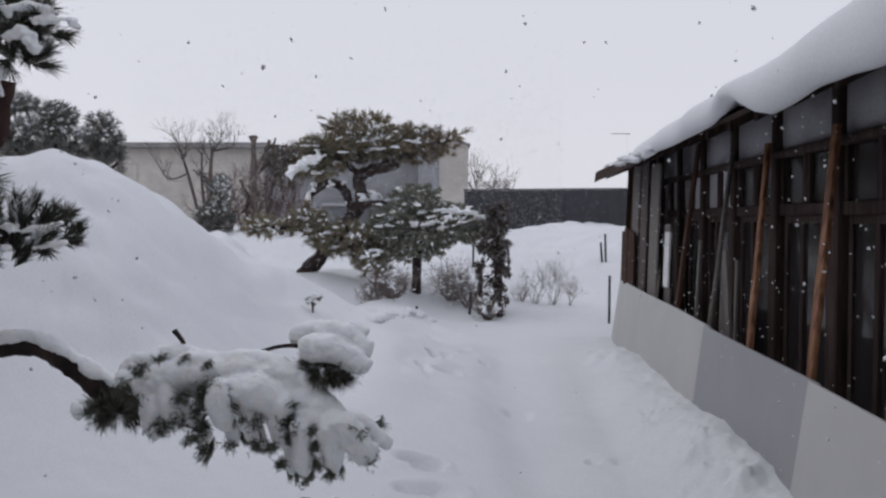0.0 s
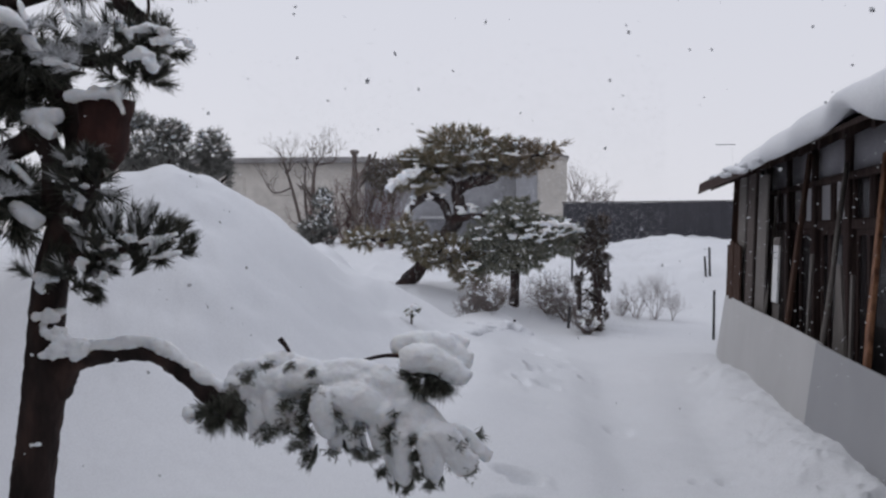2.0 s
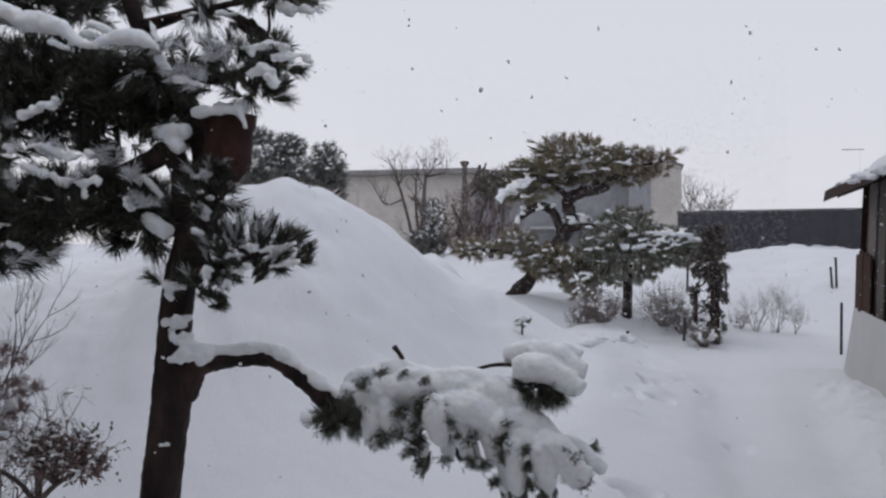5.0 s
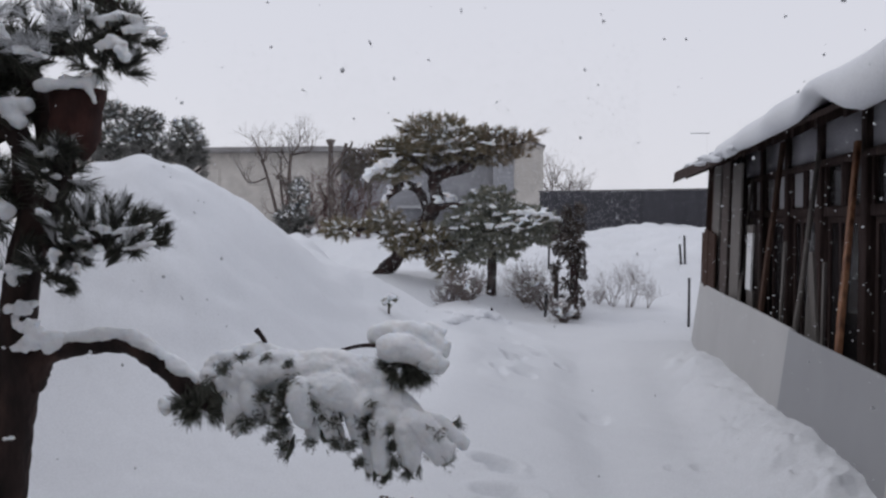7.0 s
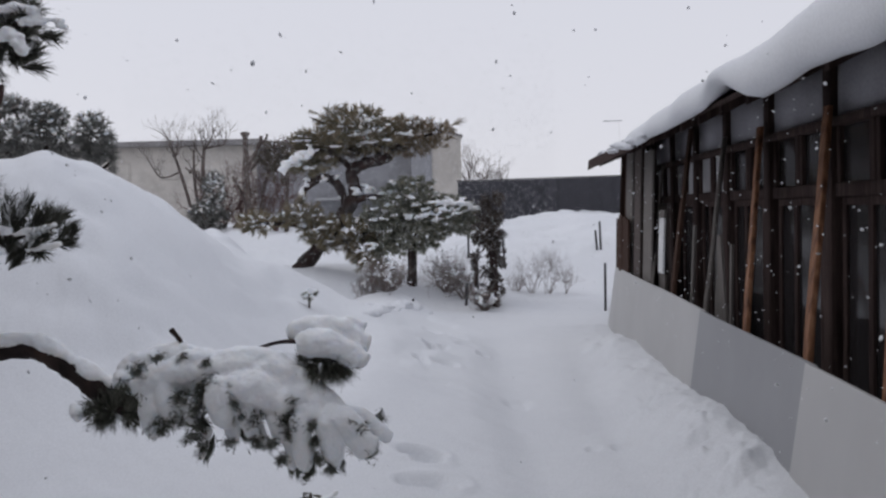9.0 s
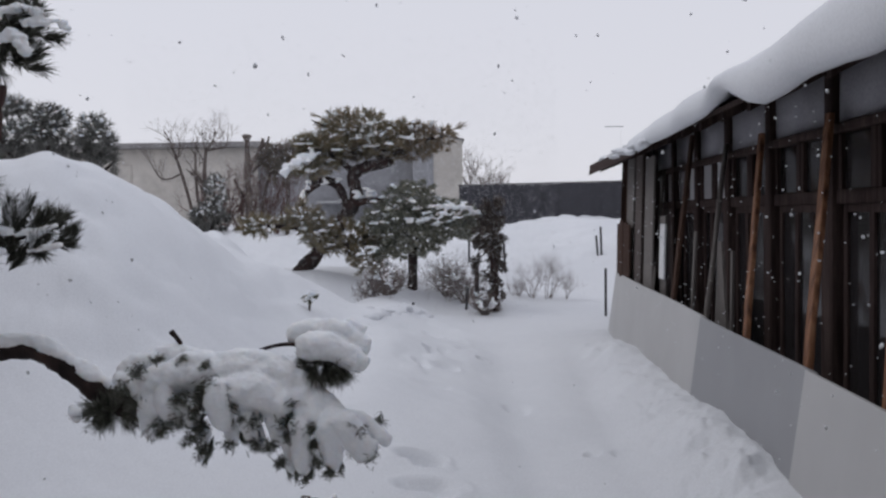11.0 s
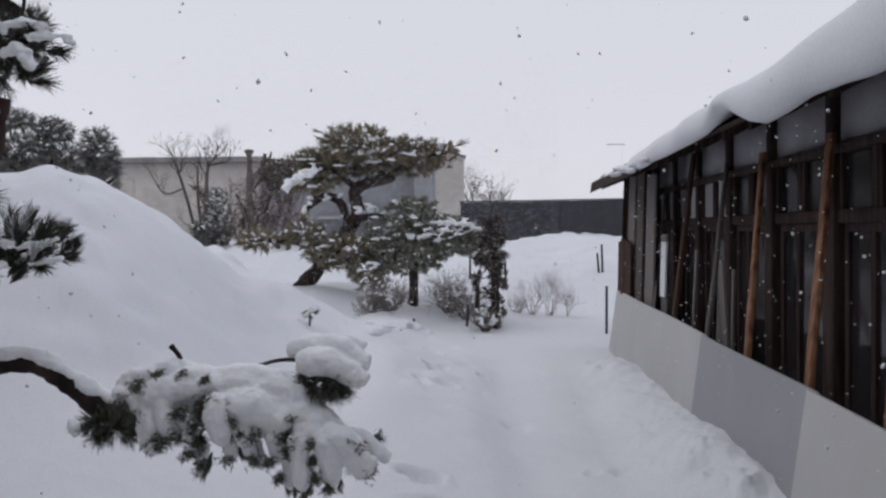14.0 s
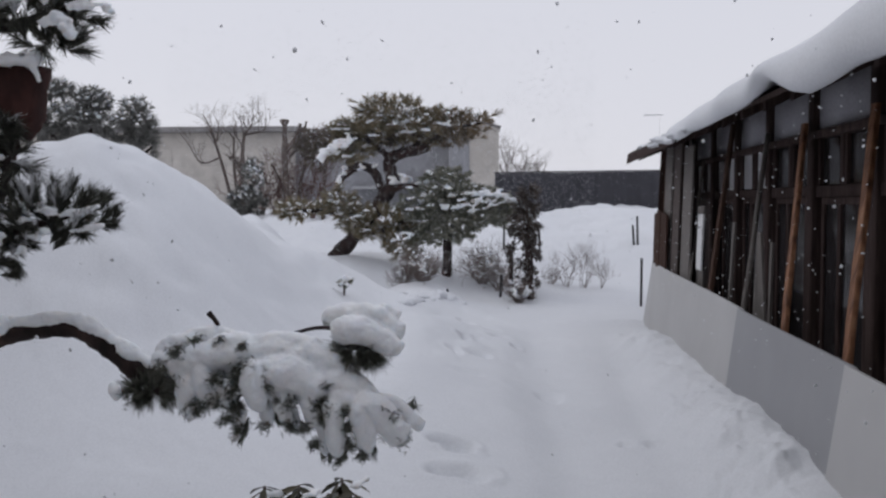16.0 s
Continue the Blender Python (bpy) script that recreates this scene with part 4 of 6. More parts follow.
for s in [(-1.334, 1.810, -1.244, 1.786, 0.011, 2.16), (-1.830, 1.719, -1.716, 1.764, 0.016, 2.16), (-1.988, 1.654, -1.954, 1.622, 0.020, 2.16), (-1.882, 1.633, -1.870, 1.607, 0.013, 2.16), (-1.801, 1.630, -1.645, 1.588, 0.013, 2.16),
          (-1.606, 1.604, -1.597, 1.593, 0.011, 2.16), (-1.812, 1.560, -1.723, 1.544, 0.014, 2.16), (-1.714, 1.523, -1.584, 1.520, 0.011, 2.16), (-1.584, 1.540, -1.577, 1.507, 0.007, 2.16), (-1.627, 1.508, -1.619, 1.471, 0.007, 2.16),
          (-1.780, 1.485, -1.734, 1.467, 0.010, 2.16), (-1.490, 1.464, -1.479, 1.436, 0.014, 2.16), (-1.968, 1.387, -1.885, 1.398, 0.011, 2.16), (-1.886, 1.343, -1.836, 1.326, 0.009, 2.16), (-2.000, 1.335, -1.937, 1.335, 0.009, 2.16)]:
    big += stroke(rng, *s, 0.35, 0.75, 0.4)
for s in [(-2.16, 2.12, -2.04, 2.07, 0.035, 2.3), (-2.06, 2.06, -1.92, 2.04, 0.03, 2.26), (-2.16, 1.62, -2.04, 1.6, 0.03, 2.2), (-2.2, 1.40, -2.06, 1.43, 0.02, 2.14)]:
    big += stroke(rng, *s, 0.3, 0.72, 0.3)
snow_blobs("bough_snow", big, 0.0055, "heavy snow on the dark pine boughs", 2, 1, 0.014, fingers=bough_fingers)
# needles white with powder, where snow clings to the sprays
DUSTED = [(-1.385, 1.898, 0.036), (-1.694, 1.605, 0.036), (-1.794, 1.631, 0.036), (-1.998, 1.789, 0.032), (-1.985, 1.910, 0.029), (-1.577, 1.596, 0.026), (-1.285, 1.819, 0.029), (-1.340, 1.814, 0.026),
          (-1.836, 1.515, 0.026), (-1.483, 1.541, 0.026), (-2.000, 1.606, 0.032), (-1.446, 1.465, 0.023), (-1.891, 1.291, 0.026), (-1.798, 1.309, 0.029), (-1.221, 1.872, 0.026), (-1.915, 1.707, 0.023), (-1.636, 1.544, 0.023)]
dusted = []
for x, z, r in DUSTED:
    for k in range(8 if x > -1.6 else 4):
        p = Vector((x + rng.gauss(0, 0.8 * r), rng.uniform(2.14, 2.22), z + rng.gauss(0, 0.4 * r)))
        dusted.append((p, (rng.gauss(0, 0.8), rng.gauss(-0.2, 0.3), 0.3), 0.042, 0.7, 0.0022))
for q in rng.sample(right_top + crown, 45):
    dusted.append((q[0] + Vector((0, -0.02, 0.012)), q[1], 0.05, 0.45, 0.0024))
part("needles", needle_mesh("needles", dusted, 30, DUSTED_NEEDLES, 12), DUSTED_NEEDLES, near_pine, "needles white with powder snow")
caps, cap_fingers = [], []
for s in [(-1.475, 1.684, -1.4, 1.687, 0.022, 2.34), (-1.44, 1.658, -1.416, 1.642, 0.018, 2.34), (-1.361, 1.743, -1.215, 1.748, 0.014, 2.34), (-1.215, 1.748, -1.193, 1.696, 0.009, 2.34), (-1.356, 1.461, -1.331, 1.444, 0.017, 2.34),
          (-1.341, 1.434, -1.322, 1.423, 0.009, 2.34), (-1.460, 1.224, -1.405, 1.219, 0.014, 2.34), (-1.450, 1.201, -1.441, 1.187, 0.012, 2.34), (-1.369, 1.548, -1.336, 1.547, 0.009, 2.34), (-1.358, 1.513, -1.368, 1.470, 0.006, 2.34),
          (-1.517, 1.420, -1.466, 1.393, 0.023, 2.34), (-1.536, 1.552, -1.477, 1.498, 0.009, 2.34)]:
    cap_fingers.append(finger(rng, s[0], s[1] - 0.008, s[2], s[3] - 0.008, s[4] * 1.2, s[5] - 0.02, 0.6, 0.0))
for x, y, z, size, n in ((-1.32, 2.38, 1.742, 0.03, 10), (-1.25, 2.38, 1.745, 0.03, 10), (-1.29, 2.36, 1.755, 0.022, 8), (-1.44, 2.352, 1.1, 0.026, 16), (-1.43, 2.35, 1.05, 0.028, 14), (-1.41, 2.36, 1.01, 0.034, 12), (-1.37, 2.37, 1.005, 0.034, 12), (-1.44, 2.35, 0.985, 0.02, 6), (-1.48, 2.34, 0.72, 0.014, 3), (-1.36, 2.39, 1.0, 0.036, 8)):
    caps += heap_of(rng, x, y, z, size, n, 0.8)
snow_blobs("trunk_snow", caps, 0.0055, "caps of snow on stub and trunk", 3, 1, 0.012, fingers=cap_fingers)

# unseen crown above, completing the pine and added to shade the snow below
unseen_top = []
for k, (c, r3, n) in enumerate((((-2.1, 2.7, 2.7), (0.5, 0.5, 0.1), 60), ((-1.85, 2.6, 3.0), (0.4, 0.4, 0.12), 50))):
    unseen_top += clump_specs(c, r3, n, 0.1, 0.005, 180 + k, 0.8, 0.8, 0.3)
part("needles", needle_mesh("needles", unseen_top, 26, NEEDLES, 13), NEEDLES, near_pine)
limbs("limb", [[(-1.82, 2.53, 2.5, 0.02), (-2.2, 2.65, 2.66, 0.012), (-2.5, 2.7, 2.7, 0.006)], [(-1.83, 2.5, 2.8, 0.014), (-1.6, 2.6, 2.95, 0.008), (-1.5, 2.65, 3.0, 0.004)]], BARK, near_pine, 8, 0.1, 17)
snow_blobs("bough_snow", pads_on(unseen_top, rng, 50, 0.07, 0.07, 0.03, 0.8), 0.02, "snow lying on the pine's unseen top", 17, 2)

# -- the long bough's load of snow and its drooping sprays
load, sprays, draped = [], [], []
ridge = smooth_path(BOUGH[1:9], 6)
draped.append([(p[0], p[1] - 0.004, p[2] + p[3] * 0.75 + 0.003 * math.sin(k * 1.7), 0.024 + 0.004 * math.sin(k * 0.9 + 1)) for k, p in enumerate(ridge)][::3])
load += heap_of(rng, BOUGH[1][0], 2.39, BOUGH[1][2] + 0.03, 0.03, 6, 0.8)
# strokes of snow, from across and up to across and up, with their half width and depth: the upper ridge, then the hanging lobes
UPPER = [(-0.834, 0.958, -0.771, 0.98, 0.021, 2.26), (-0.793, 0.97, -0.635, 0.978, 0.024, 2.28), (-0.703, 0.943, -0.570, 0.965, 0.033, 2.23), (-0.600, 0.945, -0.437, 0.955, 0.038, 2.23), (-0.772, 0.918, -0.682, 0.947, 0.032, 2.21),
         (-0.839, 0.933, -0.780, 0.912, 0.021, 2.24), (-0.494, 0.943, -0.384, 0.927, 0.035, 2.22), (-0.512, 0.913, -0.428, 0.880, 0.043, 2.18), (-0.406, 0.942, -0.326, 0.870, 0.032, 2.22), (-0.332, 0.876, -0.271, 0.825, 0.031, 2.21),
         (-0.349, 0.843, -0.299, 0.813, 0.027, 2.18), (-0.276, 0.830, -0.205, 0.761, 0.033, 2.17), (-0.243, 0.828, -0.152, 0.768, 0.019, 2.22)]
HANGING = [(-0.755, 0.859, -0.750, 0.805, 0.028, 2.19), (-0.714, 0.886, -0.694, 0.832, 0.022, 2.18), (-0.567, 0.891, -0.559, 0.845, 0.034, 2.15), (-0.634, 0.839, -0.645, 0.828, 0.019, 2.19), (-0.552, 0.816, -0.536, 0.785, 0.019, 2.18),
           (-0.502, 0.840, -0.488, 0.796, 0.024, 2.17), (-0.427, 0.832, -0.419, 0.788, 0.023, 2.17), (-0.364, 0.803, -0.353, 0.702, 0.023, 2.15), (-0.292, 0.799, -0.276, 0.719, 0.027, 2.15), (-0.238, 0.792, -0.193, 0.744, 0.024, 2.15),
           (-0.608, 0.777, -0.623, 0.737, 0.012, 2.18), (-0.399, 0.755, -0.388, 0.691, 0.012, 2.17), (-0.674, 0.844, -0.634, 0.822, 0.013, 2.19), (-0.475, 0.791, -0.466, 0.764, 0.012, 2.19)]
# where dark needles show between the lobes: across, up, spread, tufts
BARE = [(-0.773, 0.959, 0.014, 6), (-0.817, 0.912, 0.015, 6), (-0.784, 0.879, 0.017, 5), (-0.719, 0.992, 0.006, 3), (-0.663, 0.99, 0.006, 2), (-0.598, 0.974, 0.008, 3), (-0.614, 0.892, 0.019, 12), (-0.585, 0.92, 0.022, 13), (-0.546, 0.899, 0.017, 9),
        (-0.629, 0.856, 0.012, 5), (-0.665, 0.885, 0.017, 6), (-0.724, 0.813, 0.020, 8), (-0.687, 0.831, 0.017, 7), (-0.622, 0.812, 0.019, 9), (-0.608, 0.757, 0.015, 8), (-0.644, 0.783, 0.013, 5), (-0.526, 0.874, 0.015, 6), (-0.477, 0.829, 0.017, 7)]
BARE += [(-0.505, 0.844, 0.010, 4), (-0.396, 0.824, 0.017, 9), (-0.390, 0.787, 0.013, 6), (-0.363, 0.809, 0.017, 7), (-0.331, 0.816, 0.013, 6), (-0.323, 0.765, 0.013, 8), (-0.320, 0.721, 0.012, 6), (-0.412, 0.722, 0.012, 6), (-0.186, 0.741, 0.015, 7),
         (-0.235, 0.821, 0.010, 4), (-0.203, 0.800, 0.009, 3), (-0.381, 0.875, 0.009, 3), (-0.288, 0.695, 0.013, 6), (-0.477, 0.771, 0.015, 6), (-0.434, 0.766, 0.013, 5), (-0.543, 0.771, 0.012, 4), (-0.347, 0.681, 0.010, 5)]
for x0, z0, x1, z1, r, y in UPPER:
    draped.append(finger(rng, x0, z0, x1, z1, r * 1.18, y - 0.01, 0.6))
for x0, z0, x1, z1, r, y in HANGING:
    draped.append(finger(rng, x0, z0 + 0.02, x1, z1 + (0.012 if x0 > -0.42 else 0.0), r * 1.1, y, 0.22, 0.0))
for q in [(-0.74, 0.9, -0.5, 0.9, 0.042, 2.25), (-0.5, 0.88, -0.26, 0.8, 0.045, 2.24), (-0.6, 0.86, -0.4, 0.83, 0.028, 2.23), (-0.64, 0.95, -0.36, 0.9, 0.035, 2.2), (-0.42, 0.9, -0.25, 0.79, 0.034, 2.19)]:
    draped.append(finger(rng, *q, 0.6))
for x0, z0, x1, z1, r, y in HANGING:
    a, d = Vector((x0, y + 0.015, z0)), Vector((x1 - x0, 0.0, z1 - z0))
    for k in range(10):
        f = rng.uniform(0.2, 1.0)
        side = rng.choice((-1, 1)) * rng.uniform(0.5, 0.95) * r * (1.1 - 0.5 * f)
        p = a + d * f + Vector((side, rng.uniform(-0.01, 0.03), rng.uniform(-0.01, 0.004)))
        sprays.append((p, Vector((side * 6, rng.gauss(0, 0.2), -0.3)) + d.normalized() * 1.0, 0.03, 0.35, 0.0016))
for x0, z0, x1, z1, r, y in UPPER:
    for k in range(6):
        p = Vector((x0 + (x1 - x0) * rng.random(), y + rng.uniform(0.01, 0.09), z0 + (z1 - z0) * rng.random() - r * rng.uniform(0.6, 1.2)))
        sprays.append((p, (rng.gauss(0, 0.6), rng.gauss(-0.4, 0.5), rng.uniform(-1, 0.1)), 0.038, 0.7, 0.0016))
dark_sprays = []
for x, z, r, n in BARE:
    for k in range(n * 16):
        p = Vector((x + rng.gauss(0, 0.6 * r), rng.uniform(2.122, 2.2), z + 0.006 + rng.gauss(0, 0.62 * r)))
        dark_sprays.append((p, (rng.gauss(0, 0.8), rng.gauss(0.0, 0.3), rng.uniform(-1.0, 0.35)), 0.0145, 0.5, 0.0011))
part("needles", needle_mesh("needles", dark_sprays, 6, BOUGH_NEEDLES, 18), BOUGH_NEEDLES, near_pine)
dark_sprays = []
for c, n, r3, sd in (((-0.875, 2.26, 0.838), 80, (0.085, 0.06, 0.028), 31), ((-0.30, 2.235, 0.955), 90, (0.07, 0.06, 0.034), 32)):
    dark_sprays += clump_specs(c, r3, n, 0.04, 0.0017, sd, 0.6, up=-0.25)
part("needles", needle_mesh("needles", dark_sprays, 30, BOUGH_NEEDLES, 11), BOUGH_NEEDLES, near_pine)
part("needles", needle_mesh("needles", sprays, 48, EVERGREEN, 9), EVERGREEN, near_pine)
for s in [(-0.387, 1.038, -0.309, 1.053, 0.023, 2.27), (-0.314, 1.055, -0.210, 1.010, 0.025, 2.25), (-0.341, 1.018, -0.239, 0.985, 0.031, 2.20), (-0.252, 1.064, -0.210, 1.052, 0.012, 2.27), (-0.245, 0.999, -0.210, 0.976, 0.022, 2.20), (-0.965, 0.86, -0.955, 0.835, 0.012, 2.22)]:
    draped.append(finger(rng, *s[:4], s[4] * 1.2, s[5], 0.6))
limbs("twig", [[(-0.62, 2.32, 0.93, 0.006), (-0.484, 2.25, 0.999, 0.005), (-0.387, 2.24, 1.016, 0.006), (-0.296, 2.24, 0.981, 0.004)]], BARK, near_pine, 6, 0.1, 14)
limbs("twig", [[(-0.685, 2.28, 0.988, 0.005), (-0.697, 2.27, 1.026, 0.006), (-0.716, 2.26, 1.054, 0.008)]], BARK, near_pine, 6, 0.1, 15)
limbs("twig", [[(-0.94, 2.33, 0.85, 0.012), (-0.92, 2.28, 0.83, 0.008), (-0.9, 2.24, 0.82, 0.004)]], BARK, near_pine, 6, 0.1, 16)
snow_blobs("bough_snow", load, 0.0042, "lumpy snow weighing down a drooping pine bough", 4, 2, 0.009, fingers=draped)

# -- small shrubs under the window
leafy = thing("leafy_shrub", "long-leaved evergreen shrub poking out of the snow", "shrub", pose(0, 0, 0))


def leaf_mesh(name, specs, mat, seed):
    """Long leathery leaves: folded blades with a mid-rib."""
    r = random.Random(seed)
    verts, faces = [], []
    for pos, d, length, width in specs:
        d = Vector(d).normalized()
        side = d.cross(Vector((0, 0, 1)))
        side = (side.normalized() if side.length > 0.01 else Vector((1, 0, 0)))
        side = (Matrix.Rotation(r.uniform(-0.8, 0.8), 3, d) @ side)
        up = side.cross(d)
        base = len(verts)
        for k, (f, w) in enumerate(((0, 0.15), (0.25, 0.8), (0.55, 1.0), (0.82, 0.6), (1.0, 0.05))):
            p = Vector(pos) + d * (length * f) - Vector((0, 0, 1)) * (length * 0.18 * f * f)
            verts += [p - side * (width * w / 2) + up * (width * 0.18 * w), p, p + side * (width * w / 2) + up * (width * 0.18 * w)]
        for k in range(4):
            a = base + 3 * k
            faces += [(a, a + 1, a + 4, a + 3), (a + 1, a + 2, a + 5, a + 4)]
    return mesh_from(name, verts, faces, mat, True)


stems, specs, lumps = [], [], []
for k, (x, z) in enumerate(((-0.43, 0.77), (-0.366, 0.763), (-0.28, 0.768), (-0.243, 0.755), (-0.4, 0.735), (-0.31, 0.735))):
    y = 1.72 + 0.03 * (k % 3) - 0.02
    top = Vector((x, y, z))
    stems.append([(-0.35 + 0.3 * (x + 0.35), 1.75, -0.05, 0.012), (x, y + 0.01, 0.4, 0.007), (*top, 0.003)])
    for j in range(24):
        a = j * 2.4 + k
        specs.append((top - Vector((0, 0, 0.0022 * j)), (math.cos(a), math.sin(a), -0.25 - 0.07 * j), 0.062 * rng.uniform(0.75, 1.15), 0.017))
    lumps += heap_of(rng, x + 0.028, y - 0.005, z - 0.012, 0.022, 4, 0.55)
limbs("stem", stems, TWIG, leafy, 6, 0.1, 15)
part("leaves", leaf_mesh("leaves", specs, LEAF, 3), LEAF, leafy)
snow_blobs("shrub_snow", lumps, 0.008, "little snow caps among the evergreen leaves", 5, 3)


def bare_shrub(name, label, base, n, length, r, depth, seed, mat, lean=(0, 0), spread=0.7):
    rg = random.Random(seed)
    ob = thing(name, label, "shrub", pose(0, 0, 0))
    out = []
    for k in range(n):
        a = rg.uniform(0, 2 * math.pi)
        d = Vector((math.cos(a) * spread + lean[0], math.sin(a) * spread + lean[1], 1.0))
        b = Vector(base) + Vector((rg.uniform(-1, 1), rg.uniform(-1, 1), 0)) * 0.12 * length
        grow(b, d, length * rg.uniform(0.7, 1.1), r, depth, rg, out)
    limbs("branch", out, mat, ob, 4, 0.0, seed, steps=1)
    return ob, out


red, red_paths = bare_shrub("bare_shrub", "bare reddish shrub with fine twigs in the snow", (-2.38, 2.72, 0.25), 11, 0.3, 0.007, 3, 21, RED_TWIG, (-0.1, 0), 0.95)
fine = []
grow((-2.4, 2.62, 0.6), (0.12, 0, 1), 0.3, 0.007, 3, random.Random(8), fine, 0.35)
grow((-2.45, 2.62, 0.5), (-0.2, 0, 1), 0.3, 0.006, 3, random.Random(9), fine, 0.35)
limbs("branch", fine + [[(-2.45, 2.65, -0.05, 0.012), (-2.43, 2.64, 0.3, 0.01), (-2.4, 2.62, 0.6, 0.008)]], TWIG, red, 5, 0.0, 3, steps=2)
tiers_red = []
for k, (x, z, rx) in enumerate(((-2.34, 0.93, 0.13), (-2.3, 0.82, 0.13), (-2.36, 0.73, 0.14), (-2.4, 0.64, 0.12))):
    tiers_red += clump_specs((x, 2.62, z), (rx, 0.1, 0.03), 70, 0.034, 0.0018, 150 + k, 0.9, 0.8, 0.1)
part("foliage", needle_mesh("foliage", tiers_red, 22, PALE_RED_TWIG, 44), PALE_RED_TWIG, red, "dull red withered foliage in flat tiers")
tip_pads = []
for q in tiers_red[::5]:
    tip_pads += heap_of(rng, q[0].x, q[0].y - 0.03, q[0].z + 0.015, 0.022, 3, 0.45)
for p in red_paths[::7]:
    q = p[2]
    tip_pads += heap_of(rng, q[0], q[1], q[2] + 0.01, 0.03, 2, 0.45)
snow_blobs("shrub_snow", tip_pads, 0.01, "snow caught in the bare red twigs", 6, 3)

small, small_paths = bare_shrub("small_shrub", "small half-leafless shrub with withered leaves", (-2.06, 2.58, 0.5), 16, 0.11, 0.006, 3, 23, TWIG, (0.1, 0), 1.3)
limbs("stem", [[(-2.18, 2.6, -0.05, 0.02), (-2.16, 2.59, 0.25, 0.017), (-2.13, 2.58, 0.45, 0.013), (-2.14, 2.58, 0.6, 0.008), (-2.16, 2.58, 0.68, 0.005)],
               [(-2.14, 2.58, 0.42, 0.012), (-2.2, 2.56, 0.5, 0.008), (-2.3, 2.54, 0.56, 0.005)], [(-2.14, 2.58, 0.42, 0.012), (-2.04, 2.56, 0.5, 0.009), (-1.92, 2.54, 0.57, 0.005)]], TWIG, small, 7, 0.1, 4)
specs = []
for k in range(620):
    if k < 300:
        p = Vector((-1.96 + rng.gauss(0, 0.07), 2.55 + rng.gauss(0, 0.06), 0.6 + rng.gauss(0, 0.035)))
    else:
        q = rng.choice(small_paths)[-1]
        p = Vector(q[:3])
    specs.append((p, rand_dir(rng, 0.2), 0.02 * rng.uniform(0.7, 1.3), 0.01))
part("leaves", leaf_mesh("leaves", specs, SHRUB_LEAVES, 4), SHRUB_LEAVES, small)
dry = clump_specs((-2.04, 2.55, 0.6), (0.13, 0.1, 0.06), 120, 0.035, 0.0045, 151, 1.1, 0.6, 0.2) + clump_specs((-1.9, 2.53, 0.58), (0.07, 0.08, 0.04), 50, 0.03, 0.0045, 152, 1.1, 0.6, 0.1)
part("foliage", needle_mesh("foliage", dry, 12, PALE_RED_TWIG, 45), PALE_RED_TWIG, small, "dull brown withered foliage")
powder = []
for q in dry[::3]:
    powder += heap_of(rng, q[0].x, q[0].y - 0.03, q[0].z + 0.012, 0.016, 2, 0.5)
for p in small_paths[::8]:
    powder += heap_of(rng, p[2][0], p[2][1] - 0.01, p[2][2] + 0.008, 0.016, 2, 0.5)
snow_blobs("shrub_snow", powder, 0.006, "powder snow on the small half-leafless shrub", 15, 2)

# -- the trained garden pine on the rise
PY = 12.0
garden_pine = thing("garden_pine", "trained garden pine with a leaning trunk and snowy tiers", "tree", pose(0, 0, 0))
gfoot = at_ground(-1.9, PY)
limbs("trunk", [[(-2.12, PY, gfoot - 0.2, 0.11), (-1.93, PY, 0.6, 0.105), (-1.63, PY, 0.95, 0.1), (-1.3, PY, 1.36, 0.095), (-1.14, PY, 1.66, 0.09), (-1.19, PY, 1.9, 0.085), (-1.05, PY, 2.02, 0.08), (-0.74, PY, 2.1, 0.075), (-0.6, PY, 2.22, 0.06), (-0.62, PY, 2.4, 0.03)]],
      BARK, garden_pine, 12, 0.2, 31)
limbs("limb", [[(-1.28, PY, 1.4, 0.06), (-1.36, PY - 0.05, 1.72, 0.06), (-1.55, PY - 0.08, 1.86, 0.055), (-1.8, PY - 0.1, 1.74, 0.05), (-1.92, PY - 0.1, 1.5, 0.03)]], BARK, garden_pine, 9, 0.2, 32)
limbs("limb", [[(-1.2, PY, 1.52, 0.05), (-0.9, PY - 0.1, 1.57, 0.045), (-0.5, PY - 0.15, 1.53, 0.03)]], BARK, garden_pine, 8, 0.14, 33)
limbs("limb", [[(-1.14, PY, 1.95, 0.05), (-1.5, PY + 0.1, 2.2, 0.035), (-1.95, PY, 2.3, 0.02)]], BARK, garden_pine, 8, 0.14, 34)
limbs("limb", [[(-0.7, PY, 2.1, 0.045), (-0.4, PY, 2.35, 0.03), (0.1, PY, 2.45, 0.015)]], BARK, garden_pine, 8, 0.14, 35)
limbs("limb", [[(-1.5, PY, 1.1, 0.05), (-1.9, PY - 0.1, 1.2, 0.035), (-2.5, PY - 0.15, 1.25, 0.02)]], BARK, garden_pine, 8, 0.14, 36)
limbs("twig", [[(-1.34, PY, 2.5, 0.014), (-1.47, PY, 2.62, 0.014), (-1.54, PY, 2.635, 0.012), (-1.60, PY, 2.627, 0.012), (-1.68, PY, 2.675, 0.012), (-1.753, PY, 2.71, 0.006)], [(-1.68, PY, 2.675, 0.01), (-1.72, PY, 2.651, 0.006)]], BARK, garden_pine, 6, 0.1, 39)
FL, FW = 0.115, 0.0115
